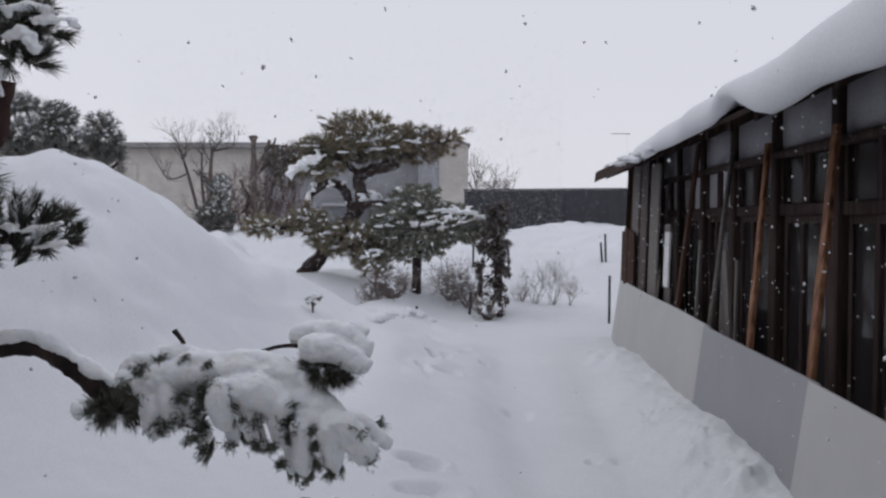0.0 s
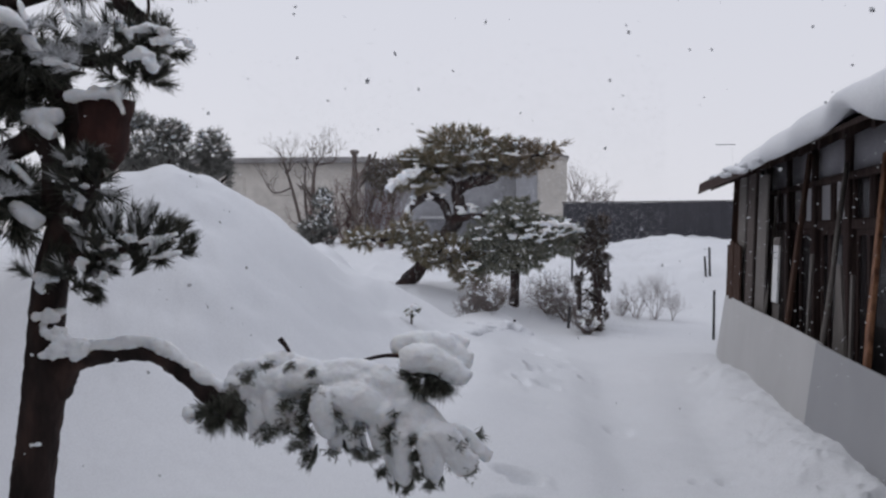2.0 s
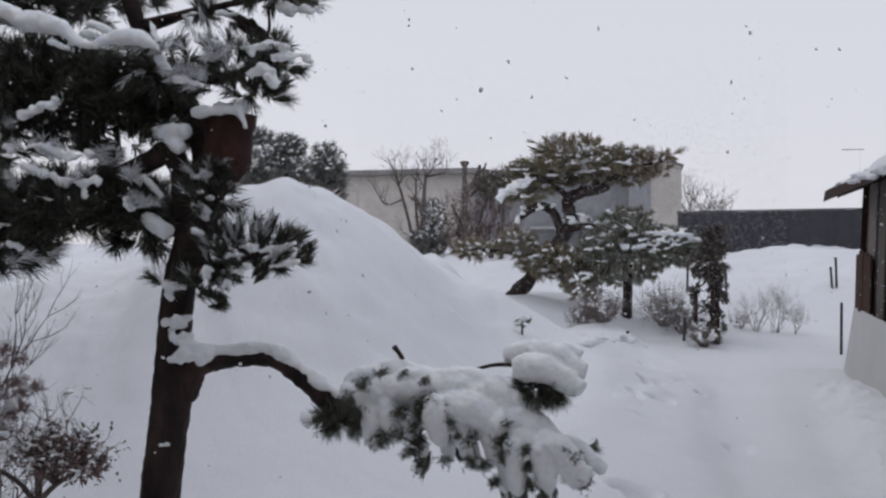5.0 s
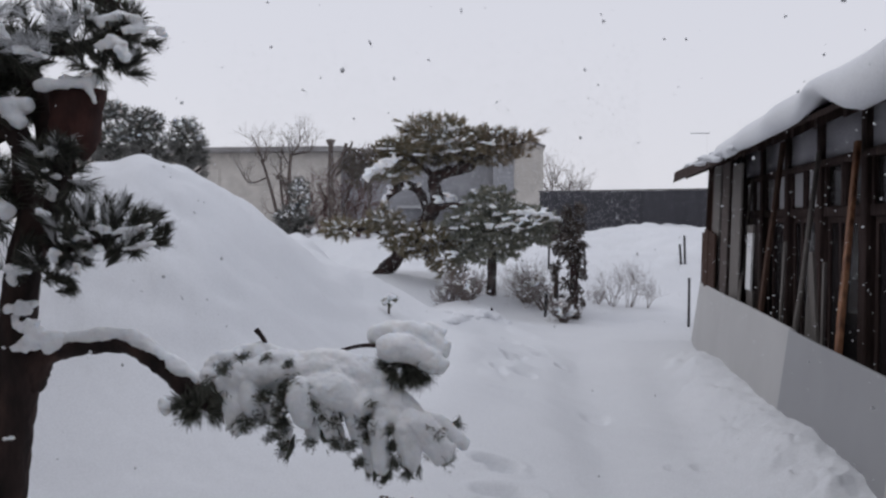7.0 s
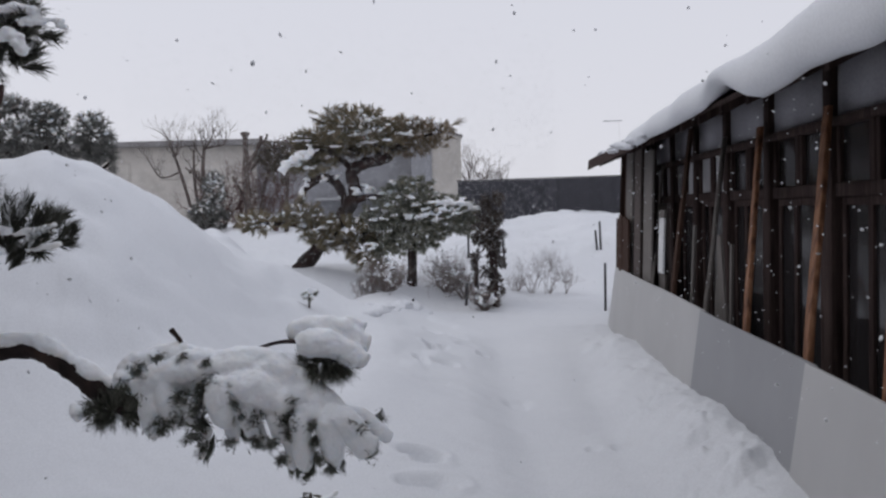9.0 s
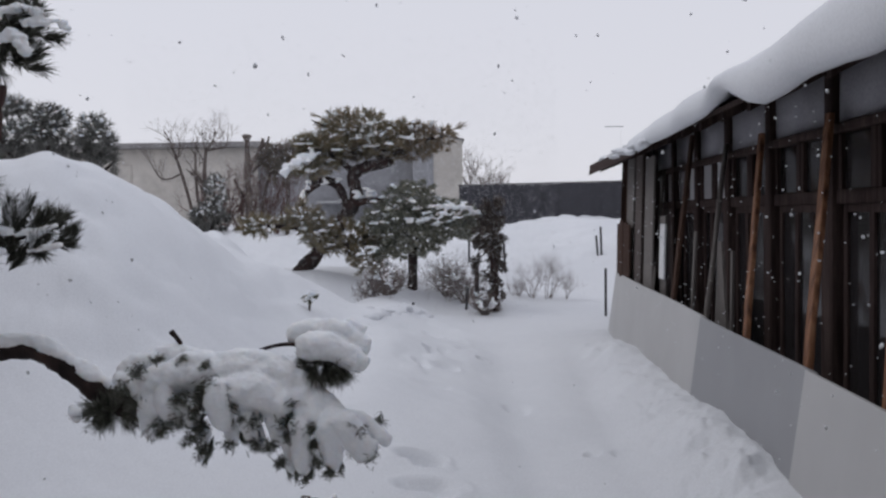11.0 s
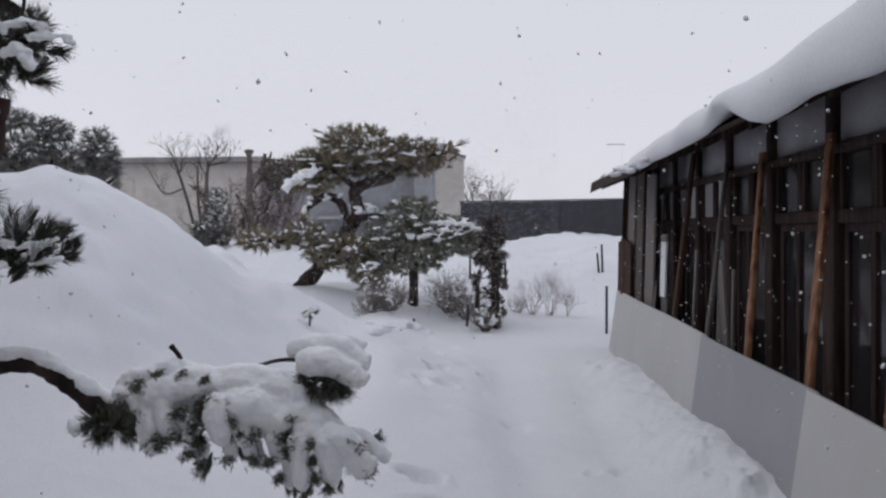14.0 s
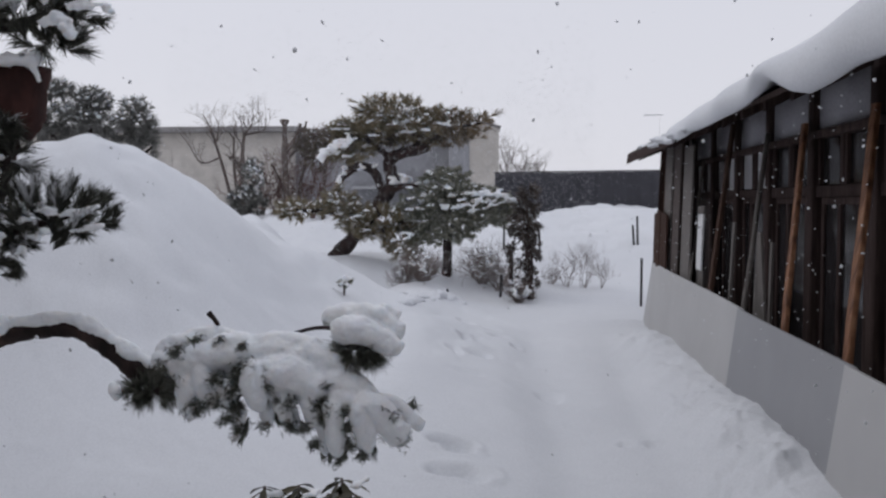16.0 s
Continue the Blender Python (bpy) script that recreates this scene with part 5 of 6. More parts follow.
tiers = [((-1.12, PY, 2.6), (0.5, 0.45, 0.25), 200), ((-0.75, PY, 2.42), (0.5, 0.4, 0.24), 150), ((-0.2, PY, 2.45), (0.48, 0.35, 0.16), 110), ((-0.35, PY, 2.25), (0.5, 0.3, 0.1), 60),
         ((-1.35, PY, 2.35), (0.55, 0.4, 0.16), 110), ((-1.72, PY, 2.36), (0.3, 0.35, 0.14), 70), ((-1.75, PY - 0.1, 2.05), (0.34, 0.25, 0.13), 70)]
sp = []
for k, (c, r3, n) in enumerate(tiers):
    sp += clump_specs(c, r3, n, FL, FW, 60 + k, 0.8)
sp += [(Vector((0.28, PY, 2.56)), (1, 0, 0.5), FL * 1.4, 0.6, FW), (Vector((-1.65, PY, 2.75)), (-1, 0, 0.3), FL, 0.5, FW)]
# shade on the crown's underside, put in as dark brown needles
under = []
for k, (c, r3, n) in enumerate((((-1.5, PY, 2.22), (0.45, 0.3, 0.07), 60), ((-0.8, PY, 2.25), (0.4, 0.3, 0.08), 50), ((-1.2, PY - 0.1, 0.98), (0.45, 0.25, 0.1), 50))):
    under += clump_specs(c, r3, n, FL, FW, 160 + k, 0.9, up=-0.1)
part("crown", needle_mesh("crown", under, 20, BROWN_LEAVES_AND_SHADE, 24), BROWN_LEAVES_AND_SHADE, garden_pine, "needles under the tiers with shade put into their colour")
rusty = [s for s in sp if s[0].x > -0.45]
part("crown", needle_mesh("crown", [s for s in sp if s[0].x <= -0.45], 26, OLD_NEEDLES, 21), OLD_NEEDLES, garden_pine)
part("crown", needle_mesh("crown", rusty, 24, RUSTY_NEEDLES, 23), RUSTY_NEEDLES, garden_pine, "rusty brown tier of needles")
lowsp = []
for k, (c, r3, n) in enumerate((((-1.4, PY - 0.2, 1.08), (0.5, 0.3, 0.22), 150), ((-2.4, PY - 0.15, 1.26), (0.4, 0.3, 0.13), 75), ((-1.02, PY - 0.2, 0.85), (0.24, 0.2, 0.3), 80), ((-1.85, PY - 0.15, 1.35), (0.22, 0.2, 0.22), 50))):
    lowsp += clump_specs(c, r3, n, FL, FW, 80 + k, 0.8)
part("lower_crown", needle_mesh("lower_crown", lowsp, 24, OLD_NEEDLES, 22), OLD_NEEDLES, garden_pine, "yellowing lower tiers of needles")
r2 = random.Random(77)
tier_pads = pads_on(sp, r2, 210, 0.05, 0.05, 0.028, 1.4) + pads_on(lowsp, r2, 70, 0.05, 0.05, 0.028, 1.3)
for s in [(-2.1, 1.98, -1.98, 2.08, 0.05, PY - 0.3), (-2.0, 2.06, -1.78, 2.17, 0.055, PY - 0.32), (-1.86, 2.16, -1.66, 2.22, 0.045, PY - 0.28), (-2.06, 2.02, -2.08, 1.9, 0.04, PY - 0.3), (-1.92, 2.1, -1.95, 1.98, 0.045, PY - 0.3), (-1.78, 2.16, -1.82, 2.08, 0.04, PY - 0.3)]:
    tier_pads += stroke(r2, *s, 0.45, 0.75, 0.55)
for q in r2.sample([s for s in sp if s[0].y < PY + 0.05 and s[0].x < -0.75], 42) + r2.sample(sp, 16) + r2.sample(lowsp, 12):
    w = r2.uniform(0.03, 0.09)
    tier_pads += stroke(r2, q[0].x - w, q[0].z + 0.05, q[0].x + w, q[0].z + 0.05 + r2.uniform(-0.03, 0.03), r2.uniform(0.012, 0.026), q[0].y - 0.14, 0.4, 0.7, 0.4)
for p in smooth_path([(-1.4, PY - 0.08, 1.86, 0), (-1.75, PY - 0.12, 1.81, 0), (-1.88, PY - 0.12, 1.6, 0)], 4):
    tier_pads += heap_of(r2, p[0], p[1], p[2], 0.07, 2, 0.6)
for p in ((-1.1, 1.64), (-0.9, 1.66), (-0.65, 1.63)):
    tier_pads += heap_of(r2, p[0], PY - 0.12, p[1], 0.1, 5, 0.4)
snow_blobs("tier_snow", tier_pads, 0.013, "patches of snow on the garden pine", 7, 2)

second = thing("garden_tree", "rounded evergreen garden tree flecked with snow", "tree", pose(0, 0, 0))
limbs("trunk", [[(-0.38, 11.9, at_ground(-0.38, 11.9) - 0.1, 0.07), (-0.36, 11.9, 0.85, 0.065), (-0.33, 11.9, 1.2, 0.05), (-0.2, 11.9, 1.5, 0.03)],
                [(-0.36, 11.9, 0.9, 0.04), (0.0, 11.85, 1.2, 0.03), (0.3, 11.8, 1.35, 0.02)], [(-0.36, 11.9, 0.95, 0.04), (-0.65, 11.9, 1.25, 0.03), (-0.8, 11.9, 1.45, 0.02)]], BARK, second, 9, 0.12, 35)
sp = []
for k, (c, r3, n) in enumerate((((-0.35, 11.85, 1.58), (0.42, 0.4, 0.24), 150), ((-0.62, 11.8, 1.34), (0.42, 0.35, 0.24), 150), ((0.13, 11.75, 1.36), (0.46, 0.35, 0.2), 150), ((-0.7, 11.8, 1.06), (0.32, 0.3, 0.26), 120),
                                ((-0.25, 11.75, 1.12), (0.45, 0.3, 0.22), 130), ((0.33, 11.7, 1.18), (0.32, 0.3, 0.18), 90), ((-0.75, 11.75, 0.8), (0.16, 0.2, 0.18), 34), ((-0.5, 11.65, 0.86), (0.16, 0.15, 0.12), 24), ((-0.15, 11.7, 0.9), (0.2, 0.2, 0.1), 22))):
    sp += clump_specs(c, r3, n, 0.085, 0.015, 90 + k, 1.0, 0.6)
part("crown", needle_mesh("crown", sp, 24, DULL_NEEDLES, 25), DULL_NEEDLES, second)
pads2 = pads_on(sp, r2, 45, 0.05, 0.05, 0.025, 1.2) + pads_on(sp, r2, 220, 0.026, 0.026, 0.017, 1.3)
for s in [(-0.1, 1.46, 0.1, 1.46, 0.028, 11.5), (0.1, 1.44, 0.36, 1.45, 0.035, 11.45), (0.32, 1.46, 0.56, 1.36, 0.03, 11.45), (0.02, 1.37, 0.22, 1.36, 0.025, 11.42)]:
    pads2 += stroke(r2, *s, 0.3, 0.6, 0.6)
for q in r2.sample([s for s in sp if s[0].y < 11.8 and s[0].z > 1.15], 50):
    w = r2.uniform(0.03, 0.08)
    pads2 += stroke(r2, q[0].x - w, q[0].z + 0.04, q[0].x + w, q[0].z + 0.04 + r2.uniform(-0.03, 0.03), r2.uniform(0.012, 0.024), q[0].y - 0.12, 0.4, 0.7, 0.4)
snow_blobs("tier_snow", pads2, 0.014, "patches of snow on the rounded garden tree", 8, 2)

# -- ivy-grown post and the low twiggy shrubs about it
ivy = thing("ivy_post", "old post overgrown with dark withered ivy", "post", pose(0, 0, 0))
iz = at_ground(0.7, 11.2)
limbs("post", [[(0.74, 11.2, iz - 0.2, 0.06), (0.72, 11.2, iz + 0.6, 0.055), (0.68, 11.2, 1.4, 0.04)], [(0.5, 11.35, iz - 0.1, 0.03), (0.5, 11.35, 0.75, 0.03)]], BARK, ivy, 8, 0.1, 36)
sp = []
for k in range(90):
    f = k / 90
    sp.append((Vector((0.73 + r2.gauss(0, 0.065), 11.2 + r2.gauss(0, 0.06), iz + 0.05 + 0.95 * f)), rand_dir(r2, -0.2), 0.07, 1.2, 0.02))
sp += clump_specs((0.68, 11.2, 1.08), (0.2, 0.2, 0.26), 46, 0.1, 0.014, 99, 1.2, up=-0.4)
sp += clump_specs((0.5, 11.3, 0.75), (0.07, 0.1, 0.3), 20, 0.08, 0.016, 97, 1.2, up=-0.4)
part("ivy", needle_mesh("ivy", sp, 16, BROWN_LEAVES_AND_SHADE, 27), BROWN_LEAVES_AND_SHADE, ivy)
ivy_dark = clump_specs((0.7, 11.2, 1.32), (0.17, 0.18, 0.28), 60, 0.09, 0.016, 98, 1.2, up=-0.2)
part("leaves", needle_mesh("leaves", ivy_dark, 18, BROWN_LEAVES_AND_SHADE, 28), BROWN_LEAVES_AND_SHADE, ivy)

caught = []
for x, y, n, ln, mat, seed, lab in ((-0.62, 10.4, 26, 0.23, PALE_TWIG, 41, "low twiggy shrub powdered with snow"), (-0.85, 10.5, 12, 0.18, PALE_TWIG, 47, "low twiggy shrub powdered with snow"),
                                    (0.12, 11.8, 16, 0.3, PALE_TWIG, 42, "low reddish twiggy shrub in snow"), (0.35, 11.6, 14, 0.27, PALE_TWIG, 43, "low twiggy shrub powdered with snow"),
                                    (0.58, 10.9, 16, 0.18, PALE_TWIG, 44, "tight round little shrub holding snow")):
    ob, paths = bare_shrub("low_shrub", lab, (x, y, at_ground(x, y) - 0.03), int(n * 1.5), ln, 0.008, 3, seed, mat, (0, 0), 1.0)
    tagged(ob, group="low shrubs on the rise")
    for p in paths[::55]:
        q = p[r2.choice((2, 3))]
        caught.append((q[0], q[1] - 0.02, q[2], 0.034 * r2.uniform(0.5, 1.2), 0.034, 0.018))
snow_blobs("shrub_snow", caught, 0.02, "snow lodged in the low shrubs", 9, 2)
tiny = thing("seedling", "small evergreen seedling with a snow cap", "plant", pose(0, 0, 0))
tz = at_ground(-1.24, 8.15)
limbs("stem", [[(-1.25, 8.15, tz - 0.05, 0.012), (-1.245, 8.15, tz + 0.1, 0.01), (-1.22, 8.15, tz + 0.2, 0.006)]], TWIG, tiny, 6, 0.1, 5)
part("leaves", needle_mesh("leaves", clump_specs((-1.23, 8.15, tz + 0.13), (0.07, 0.06, 0.035), 16, 0.045, 0.009, 53, 0.9), 20, DULL_NEEDLES, 30), DULL_NEEDLES, tiny)
snow_blobs("shrub_snow", [(-1.2, 8.12, tz + 0.17, 0.045, 0.04, 0.022), (-1.25, 8.12, tz + 0.15, 0.035, 0.035, 0.02), (-1.27, 8.09, tz + 0.12, 0.03, 0.03, 0.02), (-1.2, 8.08, tz + 0.11, 0.03, 0.03, 0.018), (-1.23, 8.1, tz + 0.19, 0.03, 0.03, 0.018)], 0.015, "snow cap on the seedling", 10, 2)

for x, y, n, ln, seed in ((1.32, 12.15, 7, 0.36, 81), (1.55, 12.1, 7, 0.4, 82), (1.8, 12.15, 4, 0.24, 83), (1.12, 12.2, 8, 0.2, 84)):
    ob, _ = bare_shrub("low_shrub", "sparse pale leafless shrub standing out of the snow", (x, y, at_ground(x, y) - 0.03), int(n * 1.4), ln * 0.85, 0.0048, 3, seed, PALE_TWIG, (0, 0), 0.5 if ln > 0.22 else 0.9)
    tagged(ob, group="leafless shrubs by the path")


def stake(x, y, height, lean, r=0.02):
    z = at_ground(x, y)
    bm = bmesh.new()
    bmesh.ops.create_cone(bm, cap_ends=True, segments=8, radius1=r, radius2=r * 0.9, depth=height + 0.4)
    bmesh.ops.bevel(bm, geom=[e for e in bm.edges if abs(e.verts[0].co.z - e.verts[1].co.z) < 1e-5], offset=r * 0.2, segments=1, affect="EDGES")
    ob = part("garden_stake", bm, STAKE_PAINT, None, smooth=False)
    ob.matrix_world = pose(x, y, z + height / 2 - 0.2, 0, lean, 0)
    return tagged(ob, "thin dark stake standing in the snow", "stake", "stakes in the snow")


for x, y, h, lean in ((2.08, 10.64, 0.6, 0.4), (2.75, 14.4, 0.47, -1.5), (2.69, 14.4, 0.33, -4), (1.08, 13.92, 0.5, -2), (0.52, 14.7, 0.4, 1), (-0.31, 10.0, 0.09, 0), (-2.05, 11.95, 0.25, 32), (0.35, 11.3, 0.3, 4)):
    stake(x, y, h, lean, 0.02 if y > 11 else 0.017)
crust = []
for p in smooth_path([(-0.72, 8.35, 0, 0), (-0.68, 9.1, 0, 0), (-0.58, 9.7, 0, 0), (-0.45, 9.95, 0, 0), (-0.3, 10.05, 0, 0)], 6):
    crust += heap_of(r2, p[0], p[1], at_ground(p[0], p[1]) - 0.045, 0.13, 5, 0.5)
snow_blobs("snow_ridge", crust, 0.016, "low crusted snow edge in the yard", 11, 6, 0.012, mat=SNOW)

# -- trees behind the heap
ever = thing("evergreen_tree", "dark clipped evergreen behind the snow heap", "tree", pose(0, 0, 0))
limbs("trunk", [[(-5.9, 13, 0.6, 0.1), (-5.85, 13, 1.6, 0.08), (-5.9, 13, 2.4, 0.05), (-6.0, 13, 2.9, 0.03)], [(-5.85, 13, 1.5, 0.05), (-5.3, 13, 1.9, 0.035), (-4.95, 13, 2.2, 0.02)],
                [(-5.85, 13, 1.8, 0.05), (-6.4, 13, 2.3, 0.035), (-6.8, 13, 2.9, 0.02)]], BARK, ever, 8, 0.12, 37)
sp = []
for k, (x, z, rx, rz, n) in enumerate(((-6.5, 3.08, 0.34, 0.15, 110), (-5.85, 2.92, 0.34, 0.14, 110), (-7.1, 3.1, 0.4, 0.3, 100), (-6.25, 2.7, 0.5, 0.14, 100), (-5.75, 2.58, 0.36, 0.13, 80), (-6.7, 2.45, 0.5, 0.2, 100), (-6.0, 2.36, 0.5, 0.15, 90),
                                       (-5.15, 2.78, 0.2, 0.13, 55), (-5.2, 2.58, 0.3, 0.14, 80), (-5.2, 2.36, 0.36, 0.15, 90), (-5.15, 2.18, 0.34, 0.12, 60))):
    sp += clump_specs((x, 13, z), (rx, 0.35, rz), int(n * 0.72), 0.13, 0.011, 110 + k, 1.0, 0.75, 0.5)
part("crown", needle_mesh("crown", sp, 24, GREYED_NEEDLES, 33), GREYED_NEEDLES, ever)
snow_blobs("tier_snow", pads_on(sp, r2, 300, 0.06, 0.05, 0.026, 1.2), 0.016, "patches of snow on the clipped evergreen", 12, 2)


def bare_tree(label, base, height, seed, mat, n=3, r=0.05, lean=0.25):
    rg = random.Random(seed)
    ob = thing("bare_tree", label, "tree", pose(0, 0, 0), "bare trees before the far house")
    out = []
    for k in range(n):
        d = Vector((rg.uniform(-1, 1) * lean + (k - (n - 1) / 2) * 0.25, rg.uniform(-0.2, 0.2), 1))
        grow(base, d, height * rg.uniform(0.55, 0.8), r, 3, rg, out, 0.6)
    limbs("trunk", out, mat, ob, 5, 0.0, seed, steps=2)
    return out


def twigged(label, stems, seed, mat, n=9, ln=0.35):
    """A bare tree: drawn main stems with small random twigs along them."""
    rg = random.Random(seed)
    ob = thing("bare_tree", label, "tree", pose(0, 0, 0), "bare trees before the far house")
    for st in stems:
        limbs("limb", [[(*q[:3], q[3] * 0.72) for q in st]], mat, ob, 7, 0.1, seed)
    out = []
    for st in stems:
        q = smooth_path(st, 4)
        for k in range(n):
            p = rg.choice(q[len(q) // 3:])
            grow(p[:3], (rg.uniform(-1, 1), rg.uniform(-0.5, 0.5), 0.8), ln * rg.uniform(0.5, 1.1), p[3] * 0.35, 2, rg, out, 0.5)
    limbs("twig", out, mat, ob, 4, 0.0, seed, steps=2)


TY = 19.5
twigged("bare tree with a leaning forked trunk", [[(-5.5, TY, 0.9, 0.06), (-5.65, TY, 1.73, 0.055), (-5.82, TY, 2.38, 0.048), (-5.9, TY, 2.64, 0.042), (-6.02, TY, 3.03, 0.03), (-6.19, TY, 3.37, 0.015)],
                                                  [(-5.85, TY, 2.38, 0.03), (-6.1, TY, 2.28, 0.028), (-6.3, TY, 2.3, 0.024), (-6.47, TY, 2.56, 0.018), (-6.6, TY, 2.82, 0.008)],
                                                  [(-5.92, TY, 2.7, 0.03), (-5.85, TY, 3.0, 0.02), (-5.86, TY, 3.25, 0.008)]], 61, TWIG, 7)
twigged("bare tree with two upright trunks", [[(-5.3, TY, 0.9, 0.085), (-5.34, TY, 1.6, 0.08), (-5.31, TY, 2.34, 0.07), (-5.26, TY, 2.94, 0.05)], [(-5.4, TY, 1.3, 0.05), (-5.5, TY, 2.1, 0.045), (-5.5, TY, 2.85, 0.03)],
                                              [(-5.25, TY, 2.9, 0.035), (-5.0, TY, 2.95, 0.03), (-4.8, TY, 3.0, 0.025), (-4.73, TY, 3.28, 0.012)], [(-5.22, TY, 2.92, 0.025), (-5.08, TY, 3.15, 0.018), (-5.01, TY, 3.34, 0.008)]], 62, TWIG, 7)
bare_tree("bare tree with fine reddish twigs", (-4.2, 18.5, 0.9), 1.15, 63, RED_TWIG, 4, 0.03)
bare_tree("bare tree with fine reddish twigs", (-3.5, 18.5, 0.9), 1.15, 64, RED_TWIG, 4, 0.03)
bare_tree("bare tree with fine reddish twigs", (-4.7, 18.6, 0.9), 0.9, 65, RED_TWIG, 4, 0.03)
haze = thing("twiggy_thicket", "dense reddish thicket of bare twigs", "shrub", pose(0, 0, 0))
hz = clump_specs((-3.75, 18.3, 2.0), (0.75, 0.3, 0.6), 105, 0.3, 0.007, 141, 1.0) + clump_specs((-4.35, 18.3, 1.5), (0.45, 0.3, 0.4), 50, 0.26, 0.008, 142, 1.0) + clump_specs((-3.2, 18.4, 2.6), (0.55, 0.3, 0.32), 110, 0.2, 0.01, 143, 1.0)
part("twig_haze", needle_mesh("twig_haze", hz, 10, RED_TWIG, 41), RED_TWIG, haze)
limbs("stem", [[(-3.8, 18.3, 0.8, 0.05), (-3.75, 18.3, 1.6, 0.04), (-3.6, 18.3, 2.3, 0.02)], [(-3.8, 18.3, 1.0, 0.04), (-4.1, 18.3, 1.7, 0.03), (-4.35, 18.3, 2.2, 0.015)]], TWIG, haze, 6, 0.1, 43)
pol = thing("pollard_trunk", "straight dark trunk lopped at the top", "tree", pose(0, 0, 0))
limbs("trunk", [[(-3.94, 17.8, 0.8, 0.07), (-3.945, 17.8, 2.0, 0.06), (-3.945, 17.8, 2.73, 0.055), (-3.94, 17.8, 2.98, 0.05), (-3.94, 17.8, 3.05, 0.075), (-3.94, 17.8, 3.09, 0.06)], [(-3.945, 17.8, 2.93, 0.03), (-4.02, 17.8, 3.08, 0.035)], [(-3.945, 17.8, 2.93, 0.03), (-3.87, 17.8, 3.08, 0.035)],
                [(-3.94, 17.8, 2.3, 0.035), (-3.72, 17.8, 2.7, 0.035), (-3.63, 17.8, 2.9, 0.03), (-3.61, 17.8, 3.0, 0.04)], [(-3.66, 17.8, 2.82, 0.025), (-3.52, 17.8, 2.92, 0.025), (-3.48, 17.8, 3.04, 0.02)]], TWIG, pol, 8, 0.15, 38)
hedge = thing("climber_tangle", "dark leafy climber hanging over bare branches", "shrub", pose(0, 0, 0))
limbs("branch", [[(-3.9, 18.0, 2.3, 0.03), (-3.5, 18.0, 2.7, 0.028), (-3.0, 18.0, 2.78, 0.025), (-2.5, 18.0, 2.75, 0.015)], [(-3.2, 18.0, 0.8, 0.05), (-3.15, 18.0, 1.8, 0.04), (-3.1, 18.0, 2.75, 0.025)]], TWIG, hedge, 6, 0.1, 44)
hd = clump_specs((-3.45, 18.0, 2.6), (0.38, 0.25, 0.3), 120, 0.1, 0.02, 171, 1.1) + clump_specs((-2.85, 18.0, 2.68), (0.4, 0.25, 0.24), 120, 0.1, 0.02, 172, 1.1) + clump_specs((-3.3, 18.0, 2.2), (0.45, 0.25, 0.22), 28, 0.1, 0.018, 173, 1.1)
part("leaves", needle_mesh("leaves", hd, 14, SHRUB_LEAVES, 46), SHRUB_LEAVES, hedge)
snow_blobs("tier_snow", pads_on(hd, r2, 40, 0.04, 0.04, 0.025, 1.0), 0.02, "specks of snow on the leafy climber", 14, 2)
snowy = thing("low_conifer", "low dark conifer bush covered with snow", "shrub", pose(0, 0, 0))
limbs("stem", [[(-4.7, 17.5, 0.8, 0.05), (-4.6, 17.5, 1.5, 0.03), (-4.56, 17.5, 2.2, 0.015)]], TWIG, snowy, 6, 0.1, 6)
sp = clump_specs((-4.66, 17.5, 1.36), (0.4, 0.4, 0.3), 130, 0.13, 0.02, 131, 1.0) + clump_specs((-4.55, 17.5, 1.85), (0.2, 0.25, 0.42), 70, 0.12, 0.018, 132, 0.9, up=0.7)
part("crown", needle_mesh("crown", sp, 20, GREYED_NEEDLES, 35), GREYED_NEEDLES, snowy)
snow_blobs("tier_snow", pads_on(sp, r2, 90, 0.06, 0.06, 0.03, 0.5), 0.02, "snow on the low conifer bush", 13, 2)

# ------------------------------------------------------------------ far house and fence
far_house = thing("far_house", "long beige rendered house with a low roof", "house", pose(0, 26, 0))
part("wall", slab(-15.0, -5.5, 0.0, 6.0, 0.5, 3.5), BEIGE, far_house, "beige rendered wall")
# stretch of wall in eave shade, painted blue-grey
part("wall", slab(-5.496, -0.75, 0.3, 6.0, 0.5, 3.4), SHADED_WALL, far_house, "house wall with eave shade put into its blue-grey colour")
part("roof", prism([(-15.3, 3.504), (-5.2, 3.504), (-5.2, 3.66), (-15.3, 3.66)], -0.3, 6.3), FASCIA, far_house, smooth=False)
part("roof", prism([(-5.196, 3.404), (-0.746, 3.404), (-0.746, 3.6), (-5.196, 3.6)], 0.0, 6.3), FASCIA, far_house, smooth=False)
part("wall", prism([(-0.74, 0.5), (0.76, 0.5), (0.76, 3.58), (-0.74, 3.98)], -0.2, 3.0), BEIGE, far_house, "beige end wall", smooth=False)
part("wall", slab(-0.744, -0.12, -0.245, -0.204, 0.5, 3.4), SHADED_WALL, far_house, "house wall with eave shade put into its blue-grey colour")
part("roof", prism([(-0.8, 4.0), (0.82, 3.57), (0.82, 3.62), (-0.8, 4.05)], -0.3, 3.1), FASCIA, far_house, smooth=False)
for x, w in ((-9.85, 0.6), (-8.4, 0.6)):
    win = part("window", slab(x, x + w, -0.03, -0.002, 2.5, 3.05), BEIGE, far_house)
    part("shutter", slab(x + 0.06, x + w - 0.06, -0.045, -0.032, 2.55, 3.0), BEIGE, win, "pale closed shutter", smooth=False)
part("snow_hood", slab(-3.6, -1.1, -0.7, 0.28, 1.75, 1.83), CANOPY, far_house, "pale grey canopy")

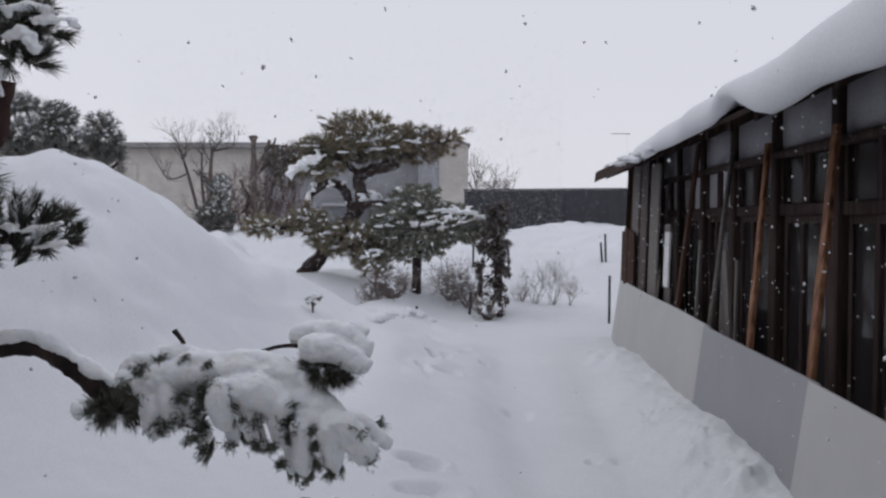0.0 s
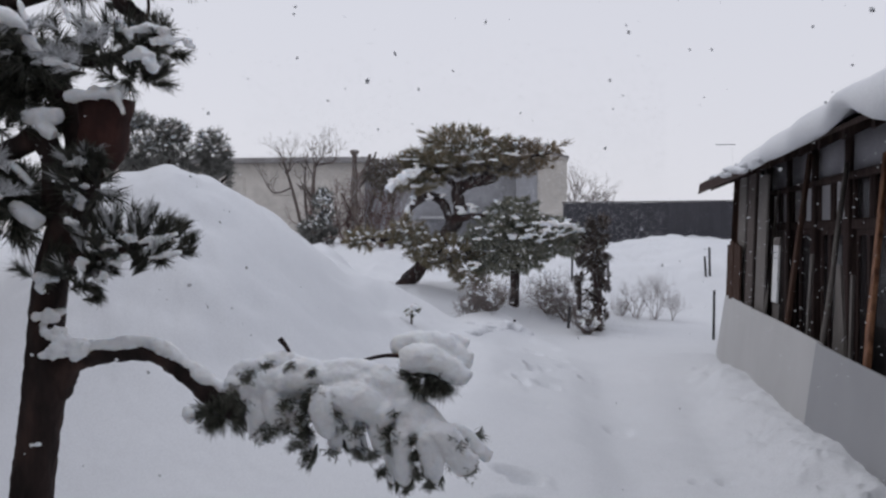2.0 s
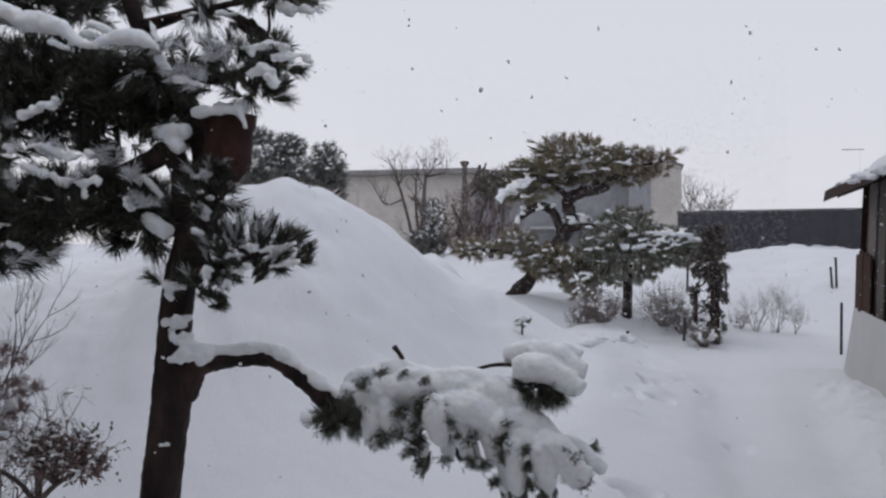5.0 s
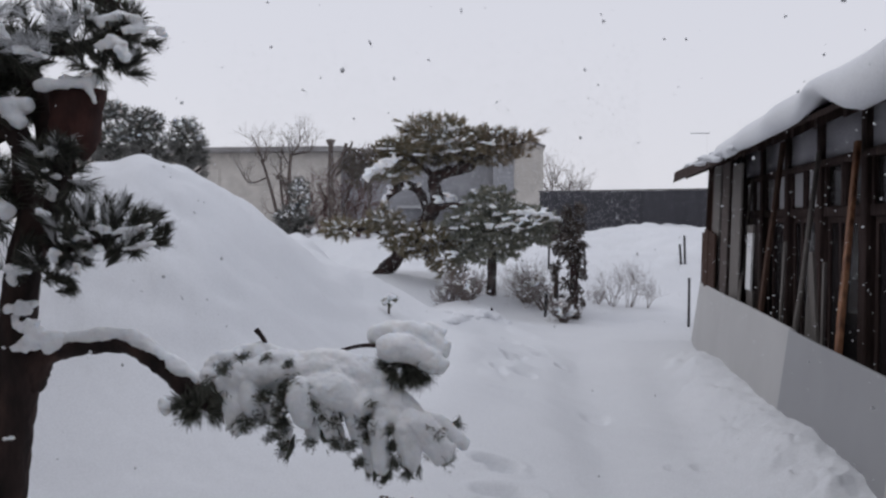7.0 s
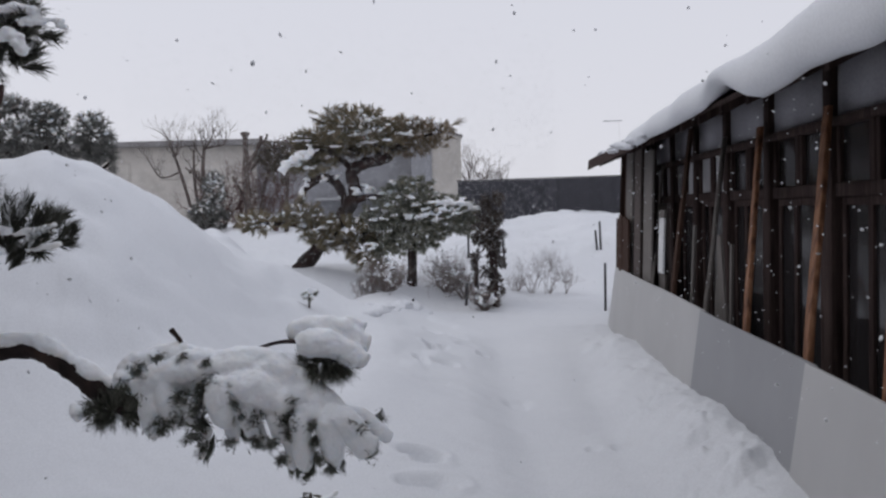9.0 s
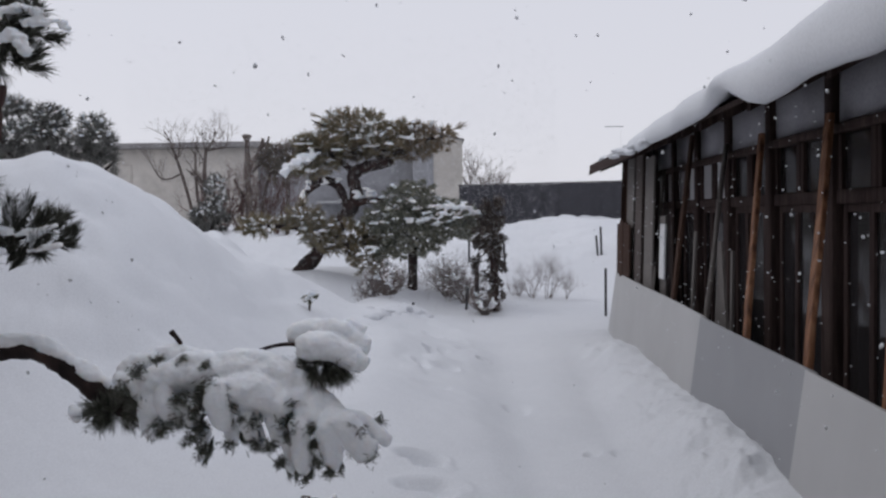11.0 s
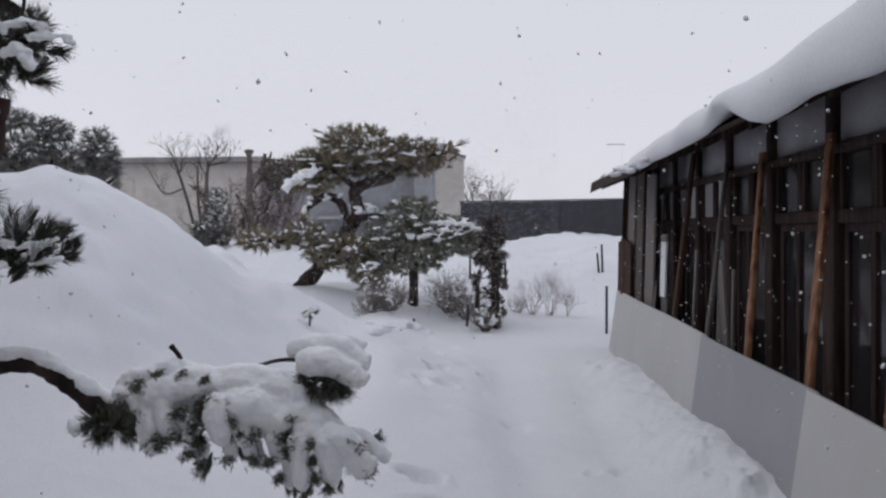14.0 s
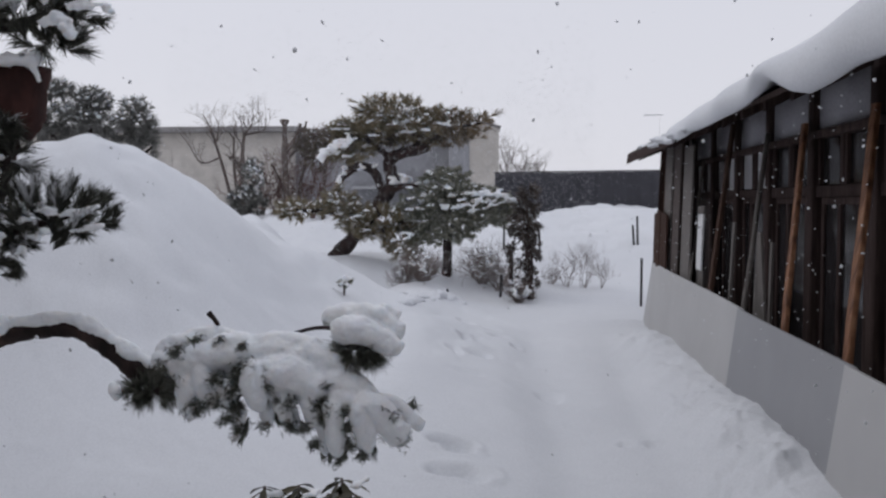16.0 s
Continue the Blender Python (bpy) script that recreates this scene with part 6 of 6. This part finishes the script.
fence = thing("board_fence", "tall tarred dark board fence behind the garden", "fence", pose(-0.35, 20, 0))
for k in range(61):
    x = 0.17 * k
    top = 2.007 + 0.0016 * k if k > 4 else 1.08 + 0.02 * (k % 3)
    part("board", slab(x, x + 0.1695, -0.012 + 0.004 * (k % 2), 0.012 + 0.004 * (k % 2), 0.5, top, bevel=0.002), FENCE, fence, smooth=False)
part("top_rail", slab(0.84, 10.4, -0.03, 0.035, 2.013, 2.043), FENCE, fence).matrix_basis = pose(0, 0, 0, 0, -0.5, 0)

for x, y, h, seed in ((1.75, 38, 2.6, 71), (2.6, 40, 2.3, 72)):
    rg = random.Random(seed)
    ob = thing("distant_tree", "faint bare tree far behind the fence", "tree", pose(0, 0, 0), "trees far behind the fence")
    out = []
    for k in range(5):
        grow((x + rg.uniform(-0.5, 0.5), y, 0.9), (rg.uniform(-0.5, 0.5), 0, 1), h * 0.6, 0.05, 3, rg, out, 0.6)
    limbs("trunk", out, TWIG, ob, 4, 0.0, seed, steps=2)
ant = thing("antenna_mast", "thin television antenna far behind the fence", "antenna", pose(6.2, 30, 0))
limbs("mast", [[(0.25, 0, 0.9, 0.002), (0.25, 0, 4.34, 0.002)]], METAL, ant, 6, 0)
limbs("boom", [[(-0.3, 0, 4.34, 0.014), (0.35, 0, 4.34, 0.014)]], METAL, ant, 6, 0)

# ------------------------------------------------------------------ falling snow
rg = random.Random(5)
fv, ff = [], []
ico = bmesh.new()
bmesh.ops.create_icosphere(ico, subdivisions=1, radius=1)
iv, iface = [v.co.copy() for v in ico.verts], [[v.index for v in f.verts] for f in ico.faces]
ico.free()
for k in range(1245):
    if k >= 1200:
        y = rg.uniform(1.6, 4.0)
        x, z = rg.uniform(-0.6, 0.5) * y, 1.35 + rg.uniform(0.1, 0.36) * y
    elif k >= 1050:
        y = rg.uniform(1.3, 2.1)
        x, z = rg.uniform(-0.95, -0.35) * y, rg.uniform(1.1, 2.1)
    elif k < 700:
        y = 1.3 + 9 * rg.random() ** 1.3
        x, z = rg.uniform(-0.95, 0.6) * y, 1.35 + rg.uniform(-0.36, 0.42) * y
    else:
        y = rg.uniform(1.5, 5.5)
        x, z = 0.07 * y + rg.uniform(0.72, 0.9), rg.uniform(0.8, 1.7)
    if z < 0.3 + float(ground_height(np.array([x]), np.array([y]))[0]) or (x > 0.9 + 0.07 * y):
        continue
    r = (0.0027 if k < 700 else 0.0023 if k < 1200 else 0.0042) * rg.uniform(0.4, 1.5) * (1.6 if rg.random() < 0.06 else 1)
    m = Euler((rg.uniform(0, 6), rg.uniform(0, 6), 0)).to_matrix()
    base = len(fv)
    for v in iv:
        w = m @ Vector((v.x * rg.uniform(0.6, 1.5), v.y, v.z * 0.5))
        fv.append((x + w.x * r, y + w.y * r, z + w.z * r))
    ff += [[base + i for i in f] for f in iface]
# finer flakes farther off
for k in range(9000):
    y = rg.uniform(6, 19)
    x, z, r = rg.uniform(-0.5, 0.38) * y, rg.uniform(0.9, 2.7), rg.uniform(0.001, 0.0035) * y / 12
    if x > 0.85 + 0.07 * y and y < 10:
        continue
    base = len(fv)
    fv += [(x - r, y, z), (x + r, y, z), (x, y - r, z), (x, y + r, z), (x, y, z - r * 1.3), (x, y, z + r * 1.3)]
    ff += [(base + a, base + b, base + c) for a, b, c in ((0, 2, 5), (2, 1, 5), (1, 3, 5), (3, 0, 5), (2, 0, 4), (1, 2, 4), (3, 1, 4), (0, 3, 4))]
# dense tiny flakes before the garden, added to lift its darks like haze
for k in range(25000):
    y = rg.uniform(6, 11.2)
    x, z, r = rg.uniform(-0.36, 0.14) * y, rg.uniform(0.5, 2.7), rg.uniform(0.0012, 0.003)
    if z < 0.25 + 0.9 * max(0.0, -0.5 - x):
        continue
    base = len(fv)
    fv += [(x - r, y, z), (x + r, y, z), (x, y - r, z), (x, y + r, z), (x, y, z - r * 1.3), (x, y, z + r * 1.3)]
    ff += [(base + a, base + b, base + c) for a, b, c in ((0, 2, 5), (2, 1, 5), (1, 3, 5), (3, 0, 5), (2, 0, 4), (1, 2, 4), (3, 1, 4), (0, 3, 4))]
tagged(new("falling_snow", mesh_from("falling_snow", fv, ff, SNOW, True)), "scattered snowflakes falling over the yard", "snowflakes", kind="stuff")

# ------------------------------------------------------------------ unseen walls and roof of the assumed house, added to shape the yard's light
# never in view; blocks the sky behind, pale to throw light onto the bough
part("unseen_wall_south", slab(-9.0, 0.95, -0.6, -0.35, -0.3, 2.55), BEIGE, None)
tagged(bpy.data.objects["unseen_wall_south"], "unseen pale wall added to bounce light into the yard", "wall", kind="structure")
# roof slab out of view, added to take sky light off the near snow
bm = bmesh.new()
side = [(0.35, 2.42), (-4.2, 4.3), (-4.2, 4.42), (0.35, 2.5)]
a, b = [bm.verts.new((-9.3, y, z)) for y, z in side], [bm.verts.new((1.1, y, z)) for y, z in side]
bm.faces.new(a)
bm.faces.new(b[::-1])
for k in range(4):
    bm.faces.new((a[k], b[k], b[(k + 1) % 4], a[(k + 1) % 4]))
bmesh.ops.recalc_face_normals(bm, faces=bm.faces)
eaves = part("eaves", bm, OLD_WOOD, None, smooth=False)
tagged(eaves, "unseen dark roof added to shade the yard's edge", "eaves", kind="structure")
# out of view; placed only to darken the snow on the lower left
west = part("wall_west", slab(-6.2, -5.95, -0.349, 5.65, -0.3, 5.4), OLD_WOOD, None)
tagged(west, "unseen dark wall added to shade the yard's left side", "wall", kind="structure")
